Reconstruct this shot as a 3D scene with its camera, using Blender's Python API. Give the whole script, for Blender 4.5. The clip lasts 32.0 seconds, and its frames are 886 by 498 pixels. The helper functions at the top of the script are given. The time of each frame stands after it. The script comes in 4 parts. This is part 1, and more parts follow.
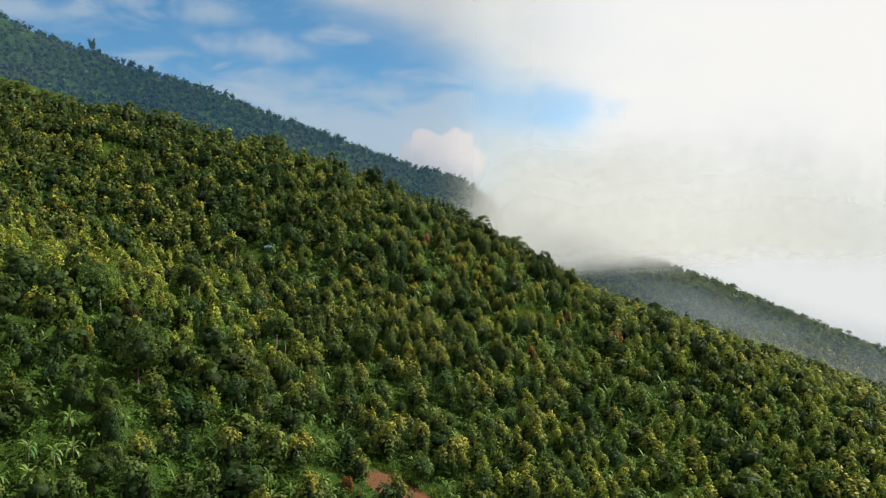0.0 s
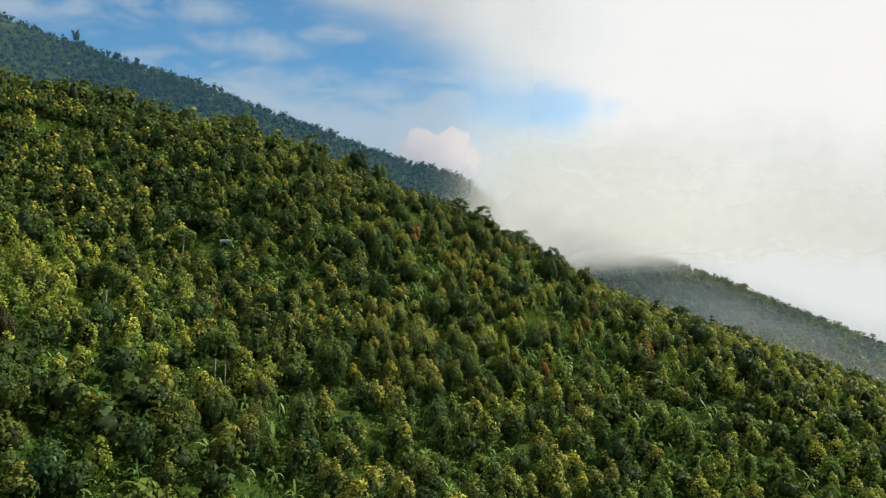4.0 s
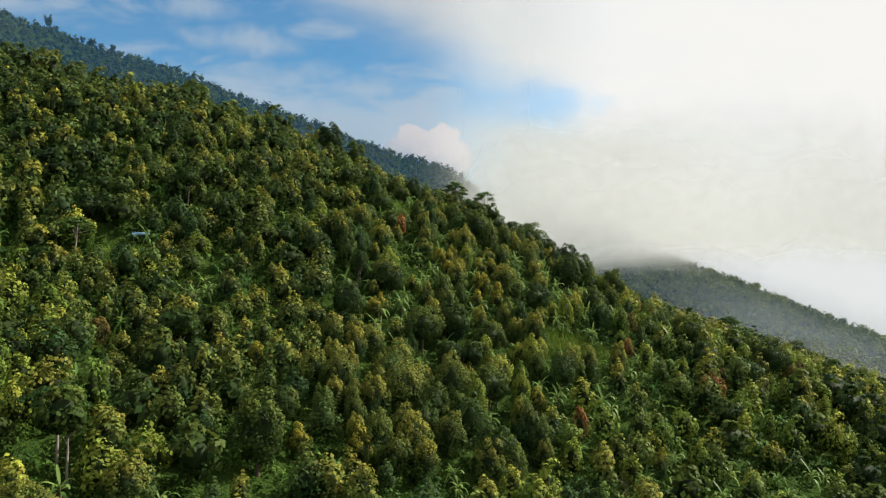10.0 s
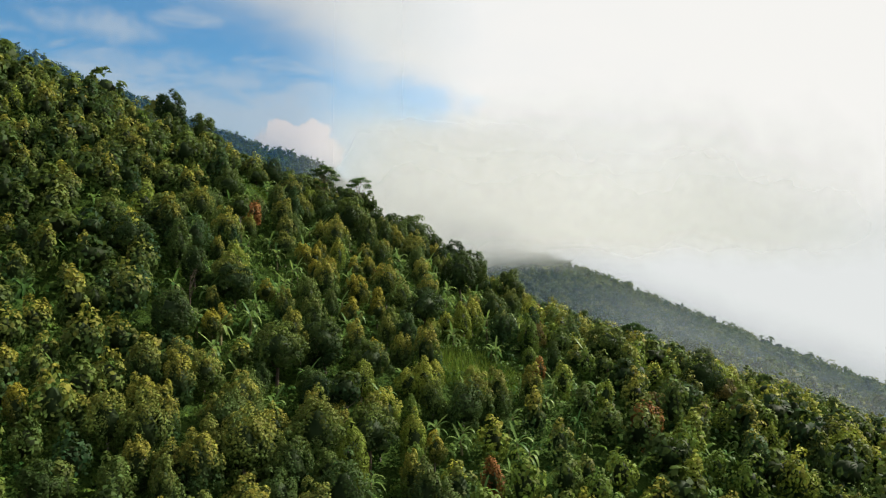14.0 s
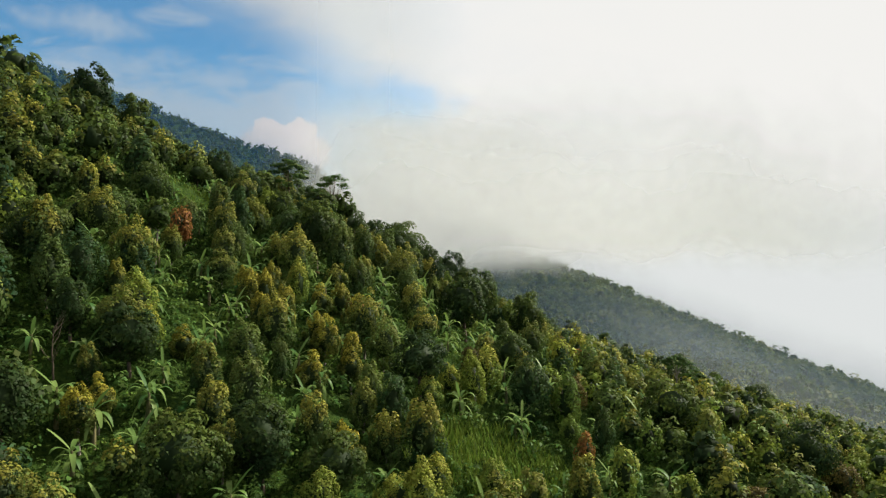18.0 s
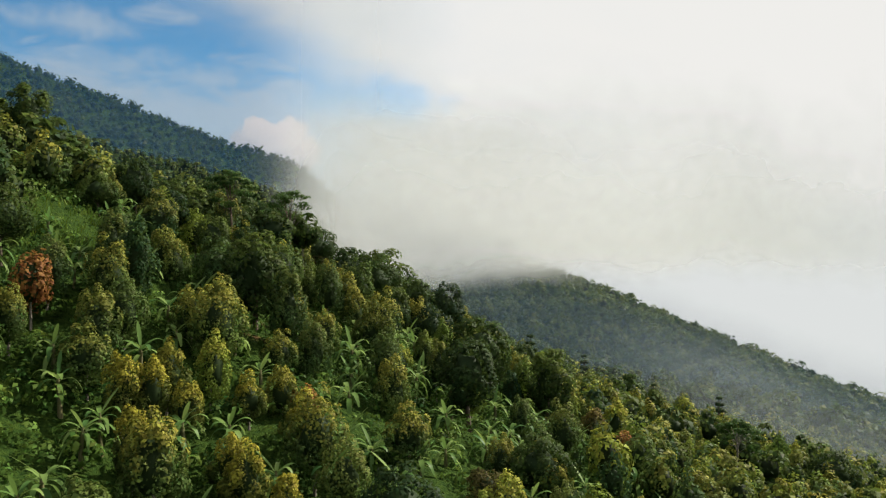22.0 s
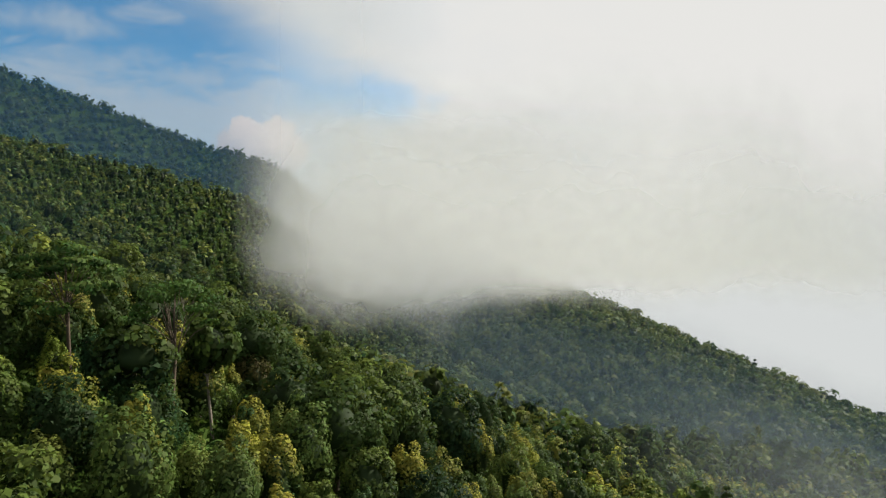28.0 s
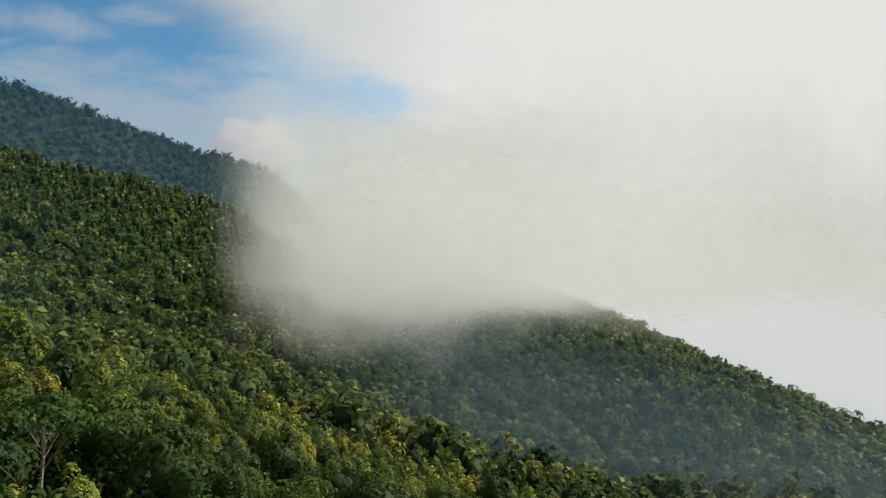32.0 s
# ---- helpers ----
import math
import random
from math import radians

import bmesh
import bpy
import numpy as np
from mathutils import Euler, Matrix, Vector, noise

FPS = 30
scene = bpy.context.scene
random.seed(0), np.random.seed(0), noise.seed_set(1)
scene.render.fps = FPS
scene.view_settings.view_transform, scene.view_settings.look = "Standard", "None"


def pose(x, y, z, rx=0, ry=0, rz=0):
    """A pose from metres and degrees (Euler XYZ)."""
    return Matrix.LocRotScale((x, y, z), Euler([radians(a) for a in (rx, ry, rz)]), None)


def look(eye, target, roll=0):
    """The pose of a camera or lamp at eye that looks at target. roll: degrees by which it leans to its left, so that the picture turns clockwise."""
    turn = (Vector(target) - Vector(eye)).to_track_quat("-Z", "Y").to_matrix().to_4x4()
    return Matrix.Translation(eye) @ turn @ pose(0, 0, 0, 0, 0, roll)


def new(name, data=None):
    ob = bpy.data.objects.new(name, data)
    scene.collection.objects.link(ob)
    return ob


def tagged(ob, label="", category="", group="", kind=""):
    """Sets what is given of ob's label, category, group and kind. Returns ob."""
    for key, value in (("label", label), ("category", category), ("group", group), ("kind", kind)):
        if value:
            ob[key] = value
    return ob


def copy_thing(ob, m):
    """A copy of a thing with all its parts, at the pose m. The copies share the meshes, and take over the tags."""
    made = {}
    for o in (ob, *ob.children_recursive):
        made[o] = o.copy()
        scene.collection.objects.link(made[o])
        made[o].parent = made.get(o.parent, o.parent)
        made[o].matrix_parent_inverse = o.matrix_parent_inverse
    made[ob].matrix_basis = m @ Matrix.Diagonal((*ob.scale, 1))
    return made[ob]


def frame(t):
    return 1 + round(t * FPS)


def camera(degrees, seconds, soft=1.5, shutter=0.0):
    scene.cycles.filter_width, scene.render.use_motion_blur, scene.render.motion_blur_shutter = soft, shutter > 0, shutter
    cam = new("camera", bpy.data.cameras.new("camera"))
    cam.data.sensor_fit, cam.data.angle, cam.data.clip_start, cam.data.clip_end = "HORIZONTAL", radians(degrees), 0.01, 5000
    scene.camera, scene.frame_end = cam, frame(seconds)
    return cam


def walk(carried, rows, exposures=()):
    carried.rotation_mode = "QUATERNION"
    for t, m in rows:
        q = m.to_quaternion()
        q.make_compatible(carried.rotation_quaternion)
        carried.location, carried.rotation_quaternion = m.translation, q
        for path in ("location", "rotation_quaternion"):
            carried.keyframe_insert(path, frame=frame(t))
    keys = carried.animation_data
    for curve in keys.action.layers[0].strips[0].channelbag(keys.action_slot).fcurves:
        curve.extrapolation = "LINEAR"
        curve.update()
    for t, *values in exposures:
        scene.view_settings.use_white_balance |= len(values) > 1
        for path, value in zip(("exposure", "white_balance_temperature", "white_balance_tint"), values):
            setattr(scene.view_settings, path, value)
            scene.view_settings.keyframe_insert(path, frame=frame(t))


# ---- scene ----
cam = camera(58.59, 32.0, soft=1.25)
PATH = [
    (0, pose(0.00, 0.00, 120.00, 90.331, -0.028, -0.001)),
    (1, pose(0.19, 12.04, 119.90, 90.345, 0.033, -0.049)),
    (2, pose(0.50, 23.78, 119.70, 90.319, 0.031, -0.102)),
    (2.5, pose(0.56, 29.48, 119.64, 90.253, 0.040, -0.150)),
    (4.5, pose(1.04, 51.46, 118.81, 90.270, -0.082, -0.333)),
    (5, pose(1.05, 56.34, 118.77, 90.228, -0.102, -0.405)),
    (6, pose(0.81, 65.88, 118.90, 90.165, -0.086, -0.476)),
    (7, pose(0.41, 75.36, 119.17, 90.147, -0.115, -0.601)),
    (8, pose(0.33, 85.26, 119.33, 90.110, -0.123, -0.735)),
    (9, pose(0.40, 95.20, 119.37, 90.040, -0.106, -0.867)),
    (10, pose(0.67, 105.00, 119.30, 90.007, -0.129, -0.998)),
    (10.5, pose(0.84, 109.78, 119.27, 89.991, -0.122, -1.499)),
    (11, pose(1.01, 114.45, 119.23, 89.976, -0.126, -2.644)),
    (11.5, pose(1.14, 119.06, 119.18, 89.930, -0.161, -3.853)),
    (12, pose(1.26, 123.69, 119.12, 89.895, -0.250, -5.118)),
    (12.5, pose(1.41, 128.40, 119.09, 89.870, -0.299, -6.461)),
    (13, pose(1.63, 133.17, 119.07, 89.852, -0.330, -7.805)),
    (13.5, pose(1.89, 137.91, 119.07, 89.872, -0.346, -9.184)),
    (14, pose(2.20, 142.65, 119.04, 89.884, -0.368, -10.355)),
    (14.5, pose(2.59, 147.46, 119.05, 89.870, -0.380, -10.650)),
    (16.5, pose(5.17, 169.44, 120.89, 89.802, -0.318, -10.989)),
    (17, pose(6.13, 174.85, 121.34, 89.812, -0.314, -11.096)),
    (18, pose(8.09, 185.49, 122.47, 89.823, -0.294, -11.259)),
    (19, pose(9.98, 195.63, 123.74, 89.776, -0.281, -11.438)),
    (20, pose(11.78, 205.40, 125.16, 89.727, -0.247, -11.619)),
    (21, pose(13.56, 214.94, 126.80, 89.727, -0.156, -11.784)),
    (22, pose(15.41, 224.23, 128.63, 89.722, -0.112, -11.911)),
    (23, pose(17.27, 233.19, 130.47, 89.728, -0.039, -12.007)),
    (24, pose(19.01, 242.16, 132.28, 89.724, 0.052, -12.136)),
    (25, pose(20.51, 251.23, 134.03, 89.728, 0.058, -12.271)),
    (25.5, pose(21.27, 255.72, 134.99, 89.693, 0.067, -12.358)),
    (27.5, pose(23.78, 273.11, 138.80, 89.645, 0.233, -12.692)),
    (28, pose(24.59, 277.44, 139.65, 89.642, 0.213, -12.760)),
    (29, pose(26.15, 285.75, 141.32, 89.629, 0.257, -12.865)),
    (30, pose(27.64, 293.55, 142.87, 89.684, 0.341, -12.992)),
    (31, pose(29.22, 301.08, 144.52, 89.705, 0.411, -13.089)),
    (32, pose(30.70, 308.38, 146.21, 89.702, 0.486, -13.203)),
]
walk(cam, PATH, [(0.0, 0.98), (12.0, 0.97), (20.0, 0.90), (26.0, 0.81), (32.0, 0.72)])

# ---- light ----
SUN_AZ, SUN_EL = 71.0, 38.0          # degrees clockwise from +y, and above the horizon
world = bpy.data.worlds.new("world")
scene.world = world
world.use_nodes = True


class Nodes:
    """Short hand for node trees."""

    def __init__(self, tree):
        self.t = tree
        tree.nodes.clear()

    def n(self, kind, **props):
        node = self.t.nodes.new(kind)
        for k, v in props.items():
            if k == "operation":
                node.operation = v
            elif k == "data_type":
                node.data_type = v
            elif k == "blend_type":
                node.blend_type = v
            elif k == "interpolation_type":
                node.interpolation_type = v
        return node

    def link(self, a, b):
        self.t.links.new(a, b)

    def put(self, sock, v):
        if isinstance(v, bpy.types.NodeSocket):
            self.t.links.new(v, sock)
        else:
            sock.default_value = v

    def m(self, op, a, b=0.0, c=0.0, clamp=False):
        node = self.n("ShaderNodeMath", operation=op)
        node.use_clamp = clamp
        for i, v in enumerate((a, b, c)):
            self.put(node.inputs[i], v)
        return node.outputs[0]

    def step(self, v, lo, hi, a=0.0, b=1.0):
        node = self.n("ShaderNodeMapRange", interpolation_type="SMOOTHSTEP")
        for i, s in enumerate((v, lo, hi, a, b)):
            self.put(node.inputs[i], s)
        return node.outputs[0]

    def mix(self, f, a, b, blend="MIX"):
        node = self.n("ShaderNodeMix", data_type="RGBA", blend_type=blend)
        self.put(node.inputs[0], f)
        self.put(node.inputs[6], a)
        self.put(node.inputs[7], b)
        return node.outputs[2]

    def noise(self, vec, scale, detail=4.0, rough=0.55, distort=0.0):
        node = self.n("ShaderNodeTexNoise")
        if vec is not None:
            self.link(vec, node.inputs["Vector"])
        node.inputs["Scale"].default_value = scale
        node.inputs["Detail"].default_value = detail
        node.inputs["Roughness"].default_value = rough
        node.inputs["Distortion"].default_value = distort
        return node.outputs[0]

    def xyz(self, vec):
        node = self.n("ShaderNodeSeparateXYZ")
        self.link(vec, node.inputs[0])
        return node.outputs

    def vec(self, x, y, z):
        node = self.n("ShaderNodeCombineXYZ")
        for i, v in enumerate((x, y, z)):
            self.put(node.inputs[i], v)
        return node.outputs[0]


def rgb(r, g, b):
    return (r, g, b, 1.0)


HORIZON = (0.665, 0.685, 0.68)


def make_world():
    g = Nodes(world.node_tree)
    out = g.n("ShaderNodeOutputWorld")
    back = g.n("ShaderNodeBackground")
    g.link(back.outputs[0], out.inputs[0])
    sky = g.n("ShaderNodeTexSky")
    sky.sky_type, sky.sun_disc = "NISHITA", False
    sky.sun_elevation, sky.sun_rotation = radians(SUN_EL), radians(SUN_AZ)
    sky.altitude, sky.air_density, sky.dust_density, sky.ozone_density = 900, 1.0, 0.6, 1.5
    coord = g.n("ShaderNodeTexCoord").outputs["Generated"]
    dx, dy, dz = g.xyz(coord)
    # the blue between the clouds
    blue = g.mix(1.0, sky.outputs[0], rgb(0.074, 0.124, 0.141), "MULTIPLY")
    # soft cloud cover that thickens to the right
    wide = g.vec(g.m("MULTIPLY", dx, 1.0), g.m("MULTIPLY", dy, 0.35), g.m("MULTIPLY", dz, 2.4))
    n1 = g.noise(wide, 3.6, 6.0, 0.55, 0.3)
    n2 = g.noise(wide, 11.0, 6.0, 0.6, 0.4)
    n3 = g.noise(coord, 36.0, 5.0, 0.6, 0.2)
    rag = g.m("MULTIPLY", g.m("SUBTRACT", n1, 0.5), 0.30)
    fine = g.m("MULTIPLY", g.m("SUBTRACT", n2, 0.5), 0.10)
    edge = g.m("ADD", g.m("ADD", dx, g.m("MULTIPLY", dz, 2.3)), g.m("ADD", rag, fine))
    veil = g.m("MAXIMUM", g.step(edge, 0.46, 0.68), g.step(g.m("ADD", dx, rag), 0.08, 0.24))
    low = g.step(g.m("ADD", dz, g.m("MULTIPLY", g.m("SUBTRACT", n2, 0.5), 0.14)), 0.225, 0.168, 0.0, 0.70)
    wisp = g.m("MULTIPLY", g.step(n2, 0.48, 0.74), 0.50)
    cover = g.m("MAXIMUM", veil, g.m("MAXIMUM", low, wisp))

    def spot(cx, cz, rx, rz, soft, rag=0.5):
        a = g.m("DIVIDE", g.m("SUBTRACT", dx, cx), rx)
        b = g.m("DIVIDE", g.m("SUBTRACT", dz, cz), rz)
        d = g.m("SQRT", g.m("ADD", g.m("MULTIPLY", a, a), g.m("MULTIPLY", b, b)))
        d = g.m("ADD", d, g.m("MULTIPLY", g.m("SUBTRACT", g.m("ADD", g.m("MULTIPLY", n2, 0.5), g.m("MULTIPLY", n3, 0.5)), 0.5), rag * 3))
        return g.step(d, 1.0 + soft, 1.0 - soft)

    # a window of blue in the veil, and a heap cloud below it
    gap = spot(0.112, 0.178, 0.085, 0.026, 0.45, 0.6)
    cover = g.m("MULTIPLY", cover, g.m("SUBTRACT", 1.0, g.m("MULTIPLY", gap, 0.62)))
    streak = g.m("MAXIMUM", spot(-0.214, 0.246, 0.045, 0.012, 0.95, 1.7), spot(-0.272, 0.283, 0.03, 0.012, 0.95, 1.7))
    streak = g.m("MAXIMUM", streak, g.m("MAXIMUM", spot(-0.07, 0.198, 0.06, 0.014, 0.95, 1.5), spot(-0.46, 0.265, 0.05, 0.010, 0.95, 1.7)))
    cover = g.m("MAXIMUM", cover, g.m("MULTIPLY", streak, 0.55))
    n4 = g.noise(coord, 95.0, 4.0, 0.55, 0.0)
    billow = g.m("ADD", g.m("MULTIPLY", g.m("SUBTRACT", n3, 0.5), 1.1), g.m("MULTIPLY", g.m("SUBTRACT", n4, 0.5), 0.5))

    def puff(cx, cz, r, soft=0.14):
        a = g.m("DIVIDE", g.m("SUBTRACT", dx, cx), r)
        b = g.m("DIVIDE", g.m("SUBTRACT", dz, cz), r)
        d = g.m("SQRT", g.m("ADD", g.m("MULTIPLY", a, a), g.m("MULTIPLY", b, b)))
        return g.step(g.m("ADD", d, billow), 1.0 + soft, 1.0 - soft)

    heap = None
    for cx, cz, r in ((-0.024, 0.136, 0.021), (-0.008, 0.126, 0.022), (0.018, 0.130, 0.024), (0.028, 0.116, 0.026), (0.002, 0.112, 0.032), (-0.030, 0.112, 0.03)):
        one = puff(cx, cz, r)
        heap = one if heap is None else g.m("MAXIMUM", heap, one)
    bright = g.step(g.m("ADD", g.m("ADD", dx, g.m("MULTIPLY", dz, 0.9)), g.m("MULTIPLY", g.m("SUBTRACT", n1, 0.5), 0.75)), 0.0, 0.62)
    lit = g.mix(bright, rgb(0.64, 0.685, 0.72), rgb(0.785, 0.778, 0.755))
    col = g.mix(cover, blue, lit)
    crown = g.step(g.m("ADD", g.m("ADD", g.m("MULTIPLY", dx, 0.5), dz), g.m("MULTIPLY", billow, 0.035)), 0.095, 0.145)
    col = g.mix(g.m("MULTIPLY", heap, 0.95), col, g.mix(crown, rgb(0.60, 0.61, 0.65), rgb(0.86, 0.80, 0.775)))
    col = g.mix(g.step(dz, 0.075, 0.01), col, rgb(*HORIZON))
    g.link(col, back.inputs[0])
    back.inputs[1].default_value = 0.6


make_world()
sun = new("sun", bpy.data.lights.new("sun", "SUN"))
sun.data.energy, sun.data.angle, sun.data.color = 4.9, radians(1.5), (1.0, 0.94, 0.82)
sun_dir = Vector((math.sin(radians(SUN_AZ)) * math.cos(radians(SUN_EL)), math.cos(radians(SUN_AZ)) * math.cos(radians(SUN_EL)), math.sin(radians(SUN_EL))))
sun.matrix_world = look(sun_dir * 400, (0, 0, 0))

# ---- materials ----


def material(name):
    mat = bpy.data.materials.new(name)
    mat.use_nodes = True
    g = Nodes(mat.node_tree)
    out = g.n("ShaderNodeOutputMaterial")
    return mat, g, out


def leaf_material(name, dark, mid, flush, rough=0.6, through_light=0.32, flush_from=0.45, flush_gain=1.0):
    """Foliage: hue varies from plant to plant and leaf to leaf; 'flush' marks the young growth, and below zero the
    darkened core.
    """
    mat, g, out = material(name)
    rnd = g.n("ShaderNodeObjectInfo").outputs["Random"]
    tint = g.n("ShaderNodeAttribute")
    tint.attribute_name = "tint"
    young = g.n("ShaderNodeAttribute")
    young.attribute_name = "flush"
    per = g.m("FRACT", g.m("ADD", rnd, tint.outputs["Fac"]))
    isl = g.n("ShaderNodeNewGeometry").outputs["Random Per Island"]
    base = g.mix(per, rgb(*dark), rgb(*mid))
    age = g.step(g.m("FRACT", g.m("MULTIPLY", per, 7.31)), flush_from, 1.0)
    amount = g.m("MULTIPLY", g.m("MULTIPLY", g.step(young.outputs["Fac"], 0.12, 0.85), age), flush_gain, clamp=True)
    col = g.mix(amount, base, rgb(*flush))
    # the crown's core: inner shade painted as a near-black green
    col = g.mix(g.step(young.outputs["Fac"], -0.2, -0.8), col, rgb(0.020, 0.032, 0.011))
    val = g.m("ADD", 0.62, g.m("MULTIPLY", isl, 0.80))
    hsv = g.n("ShaderNodeHueSaturation")
    g.link(col, hsv.inputs["Color"])
    g.link(val, hsv.inputs["Value"])
    g.link(g.m("ADD", 0.485, g.m("MULTIPLY", isl, 0.03)), hsv.inputs["Hue"])
    bsdf = g.n("ShaderNodeBsdfPrincipled")
    g.link(hsv.outputs[0], bsdf.inputs["Base Color"])
    bsdf.inputs["Roughness"].default_value = rough
    bsdf.inputs["Specular IOR Level"].default_value = 0.07
    trans = g.n("ShaderNodeBsdfTranslucent")
    g.link(g.mix(0.28, hsv.outputs[0], rgb(0.11, 0.15, 0.025)), trans.inputs[0])
    mixer = g.n("ShaderNodeMixShader")
    mixer.inputs[0].default_value = through_light
    g.link(bsdf.outputs[0], mixer.inputs[1])
    g.link(trans.outputs[0], mixer.inputs[2])
    g.link(mixer.outputs[0], out.inputs[0])
    return mat


def plain_material(name, a, b, scale=2.0, rough=0.8, bump=0.2, metal=0.0, stretch=(1, 1, 1)):
    mat, g, out = material(name)
    coord = g.n("ShaderNodeTexCoord").outputs["Object"]
    mp = g.n("ShaderNodeMapping")
    g.link(coord, mp.inputs[0])
    mp.inputs["Scale"].default_value = stretch
    n1 = g.noise(mp.outputs[0], scale, 6.0, 0.6)
    n2 = g.noise(mp.outputs[0], scale * 7.3, 4.0, 0.6)
    f = g.step(g.m("ADD", g.m("MULTIPLY", n1, 0.65), g.m("MULTIPLY", n2, 0.35)), 0.34, 0.66)
    bsdf = g.n("ShaderNodeBsdfPrincipled")
    g.link(g.mix(f, rgb(*a), rgb(*b)), bsdf.inputs["Base Color"])
    bsdf.inputs["Roughness"].default_value = rough
    bsdf.inputs["Metallic"].default_value = metal
    bsdf.inputs["Specular IOR Level"].default_value = 0.2
    bp = g.n("ShaderNodeBump")
    bp.inputs["Strength"].default_value = bump
    g.link(n2, bp.inputs["Height"])
    g.link(bp.outputs[0], bsdf.inputs["Normal"])
    g.link(bsdf.outputs[0], out.inputs[0])
    return mat


def ground_material():
    mat, g, out = material("hillside_ground")
    coord = g.n("ShaderNodeTexCoord").outputs["Object"]
    big = g.noise(coord, 0.035, 5.0, 0.6)
    mid = g.noise(coord, 0.25, 6.0, 0.6)
    fine = g.noise(coord, 2.2, 5.0, 0.65)
    grass = g.mix(g.step(fine, 0.3, 0.7), rgb(0.012, 0.030, 0.006), rgb(0.036, 0.062, 0.010))
    soil = g.mix(fine, rgb(0.055, 0.028, 0.015), rgb(0.125, 0.058, 0.029))
    bare = g.step(g.m("ADD", g.m("MULTIPLY", big, 0.6), g.m("MULTIPLY", mid, 0.4)), 0.60, 0.70)
    px, py, pz = g.xyz(coord)
    # one slipped bank of bare red earth
    ax, ay = g.m("DIVIDE", g.m("ADD", px, 7.0), 9.0), g.m("DIVIDE", g.m("SUBTRACT", py, 158.0), 6.0)
    slip = g.m("ADD", g.m("SQRT", g.m("ADD", g.m("MULTIPLY", ax, ax), g.m("MULTIPLY", ay, ay))), g.m("MULTIPLY", mid, 0.8))
    bare = g.m("MAXIMUM", bare, g.step(slip, 1.5, 1.2))
    bsdf = g.n("ShaderNodeBsdfPrincipled")
    g.link(g.mix(bare, grass, soil), bsdf.inputs["Base Color"])
    bsdf.inputs["Roughness"].default_value = 0.95
    bsdf.inputs["Specular IOR Level"].default_value = 0.04
    bp = g.n("ShaderNodeBump")
    bp.inputs["Strength"].default_value = 0.8
    bp.inputs["Distance"].default_value = 0.6
    g.link(g.m("ADD", fine, mid), bp.inputs["Height"])
    g.link(bp.outputs[0], bsdf.inputs["Normal"])
    g.link(bsdf.outputs[0], out.inputs[0])
    return mat


GROUND = ground_material()
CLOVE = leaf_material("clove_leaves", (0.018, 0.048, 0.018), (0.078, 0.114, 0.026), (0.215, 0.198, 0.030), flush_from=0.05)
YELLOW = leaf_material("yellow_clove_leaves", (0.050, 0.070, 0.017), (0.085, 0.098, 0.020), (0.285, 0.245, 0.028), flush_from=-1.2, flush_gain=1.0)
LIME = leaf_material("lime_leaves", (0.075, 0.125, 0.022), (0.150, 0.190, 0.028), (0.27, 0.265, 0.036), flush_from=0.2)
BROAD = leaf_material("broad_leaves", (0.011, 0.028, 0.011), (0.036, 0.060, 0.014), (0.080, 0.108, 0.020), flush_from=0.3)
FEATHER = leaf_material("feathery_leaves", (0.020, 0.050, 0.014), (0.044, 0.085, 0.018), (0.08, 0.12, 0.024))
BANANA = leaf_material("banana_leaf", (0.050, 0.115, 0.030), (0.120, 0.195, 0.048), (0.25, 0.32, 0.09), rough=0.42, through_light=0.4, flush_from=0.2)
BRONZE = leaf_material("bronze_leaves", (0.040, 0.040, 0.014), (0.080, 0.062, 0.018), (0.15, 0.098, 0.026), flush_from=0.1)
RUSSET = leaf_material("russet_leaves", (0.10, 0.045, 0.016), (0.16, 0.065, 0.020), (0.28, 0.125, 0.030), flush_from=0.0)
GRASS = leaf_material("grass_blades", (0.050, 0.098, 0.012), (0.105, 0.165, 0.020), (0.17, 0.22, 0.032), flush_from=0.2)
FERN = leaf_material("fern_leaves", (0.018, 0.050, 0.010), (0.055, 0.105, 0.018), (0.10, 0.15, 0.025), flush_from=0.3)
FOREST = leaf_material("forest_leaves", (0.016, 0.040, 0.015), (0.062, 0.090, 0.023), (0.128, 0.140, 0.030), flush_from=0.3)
BARK = plain_material("pale_bark", (0.10, 0.085, 0.065), (0.26, 0.23, 0.19), 1.2, 0.85, 0.5, 0.0, (1, 1, 0.25))
DARK_BARK = plain_material("dark_bark", (0.045, 0.034, 0.024), (0.11, 0.085, 0.06), 1.5, 0.9, 0.5, 0.0, (1, 1, 0.25))
STEM = plain_material("banana_stem", (0.06, 0.07, 0.025), (0.15, 0.13, 0.06), 1.5, 0.6, 0.3, 0.0, (1, 1, 0.2))

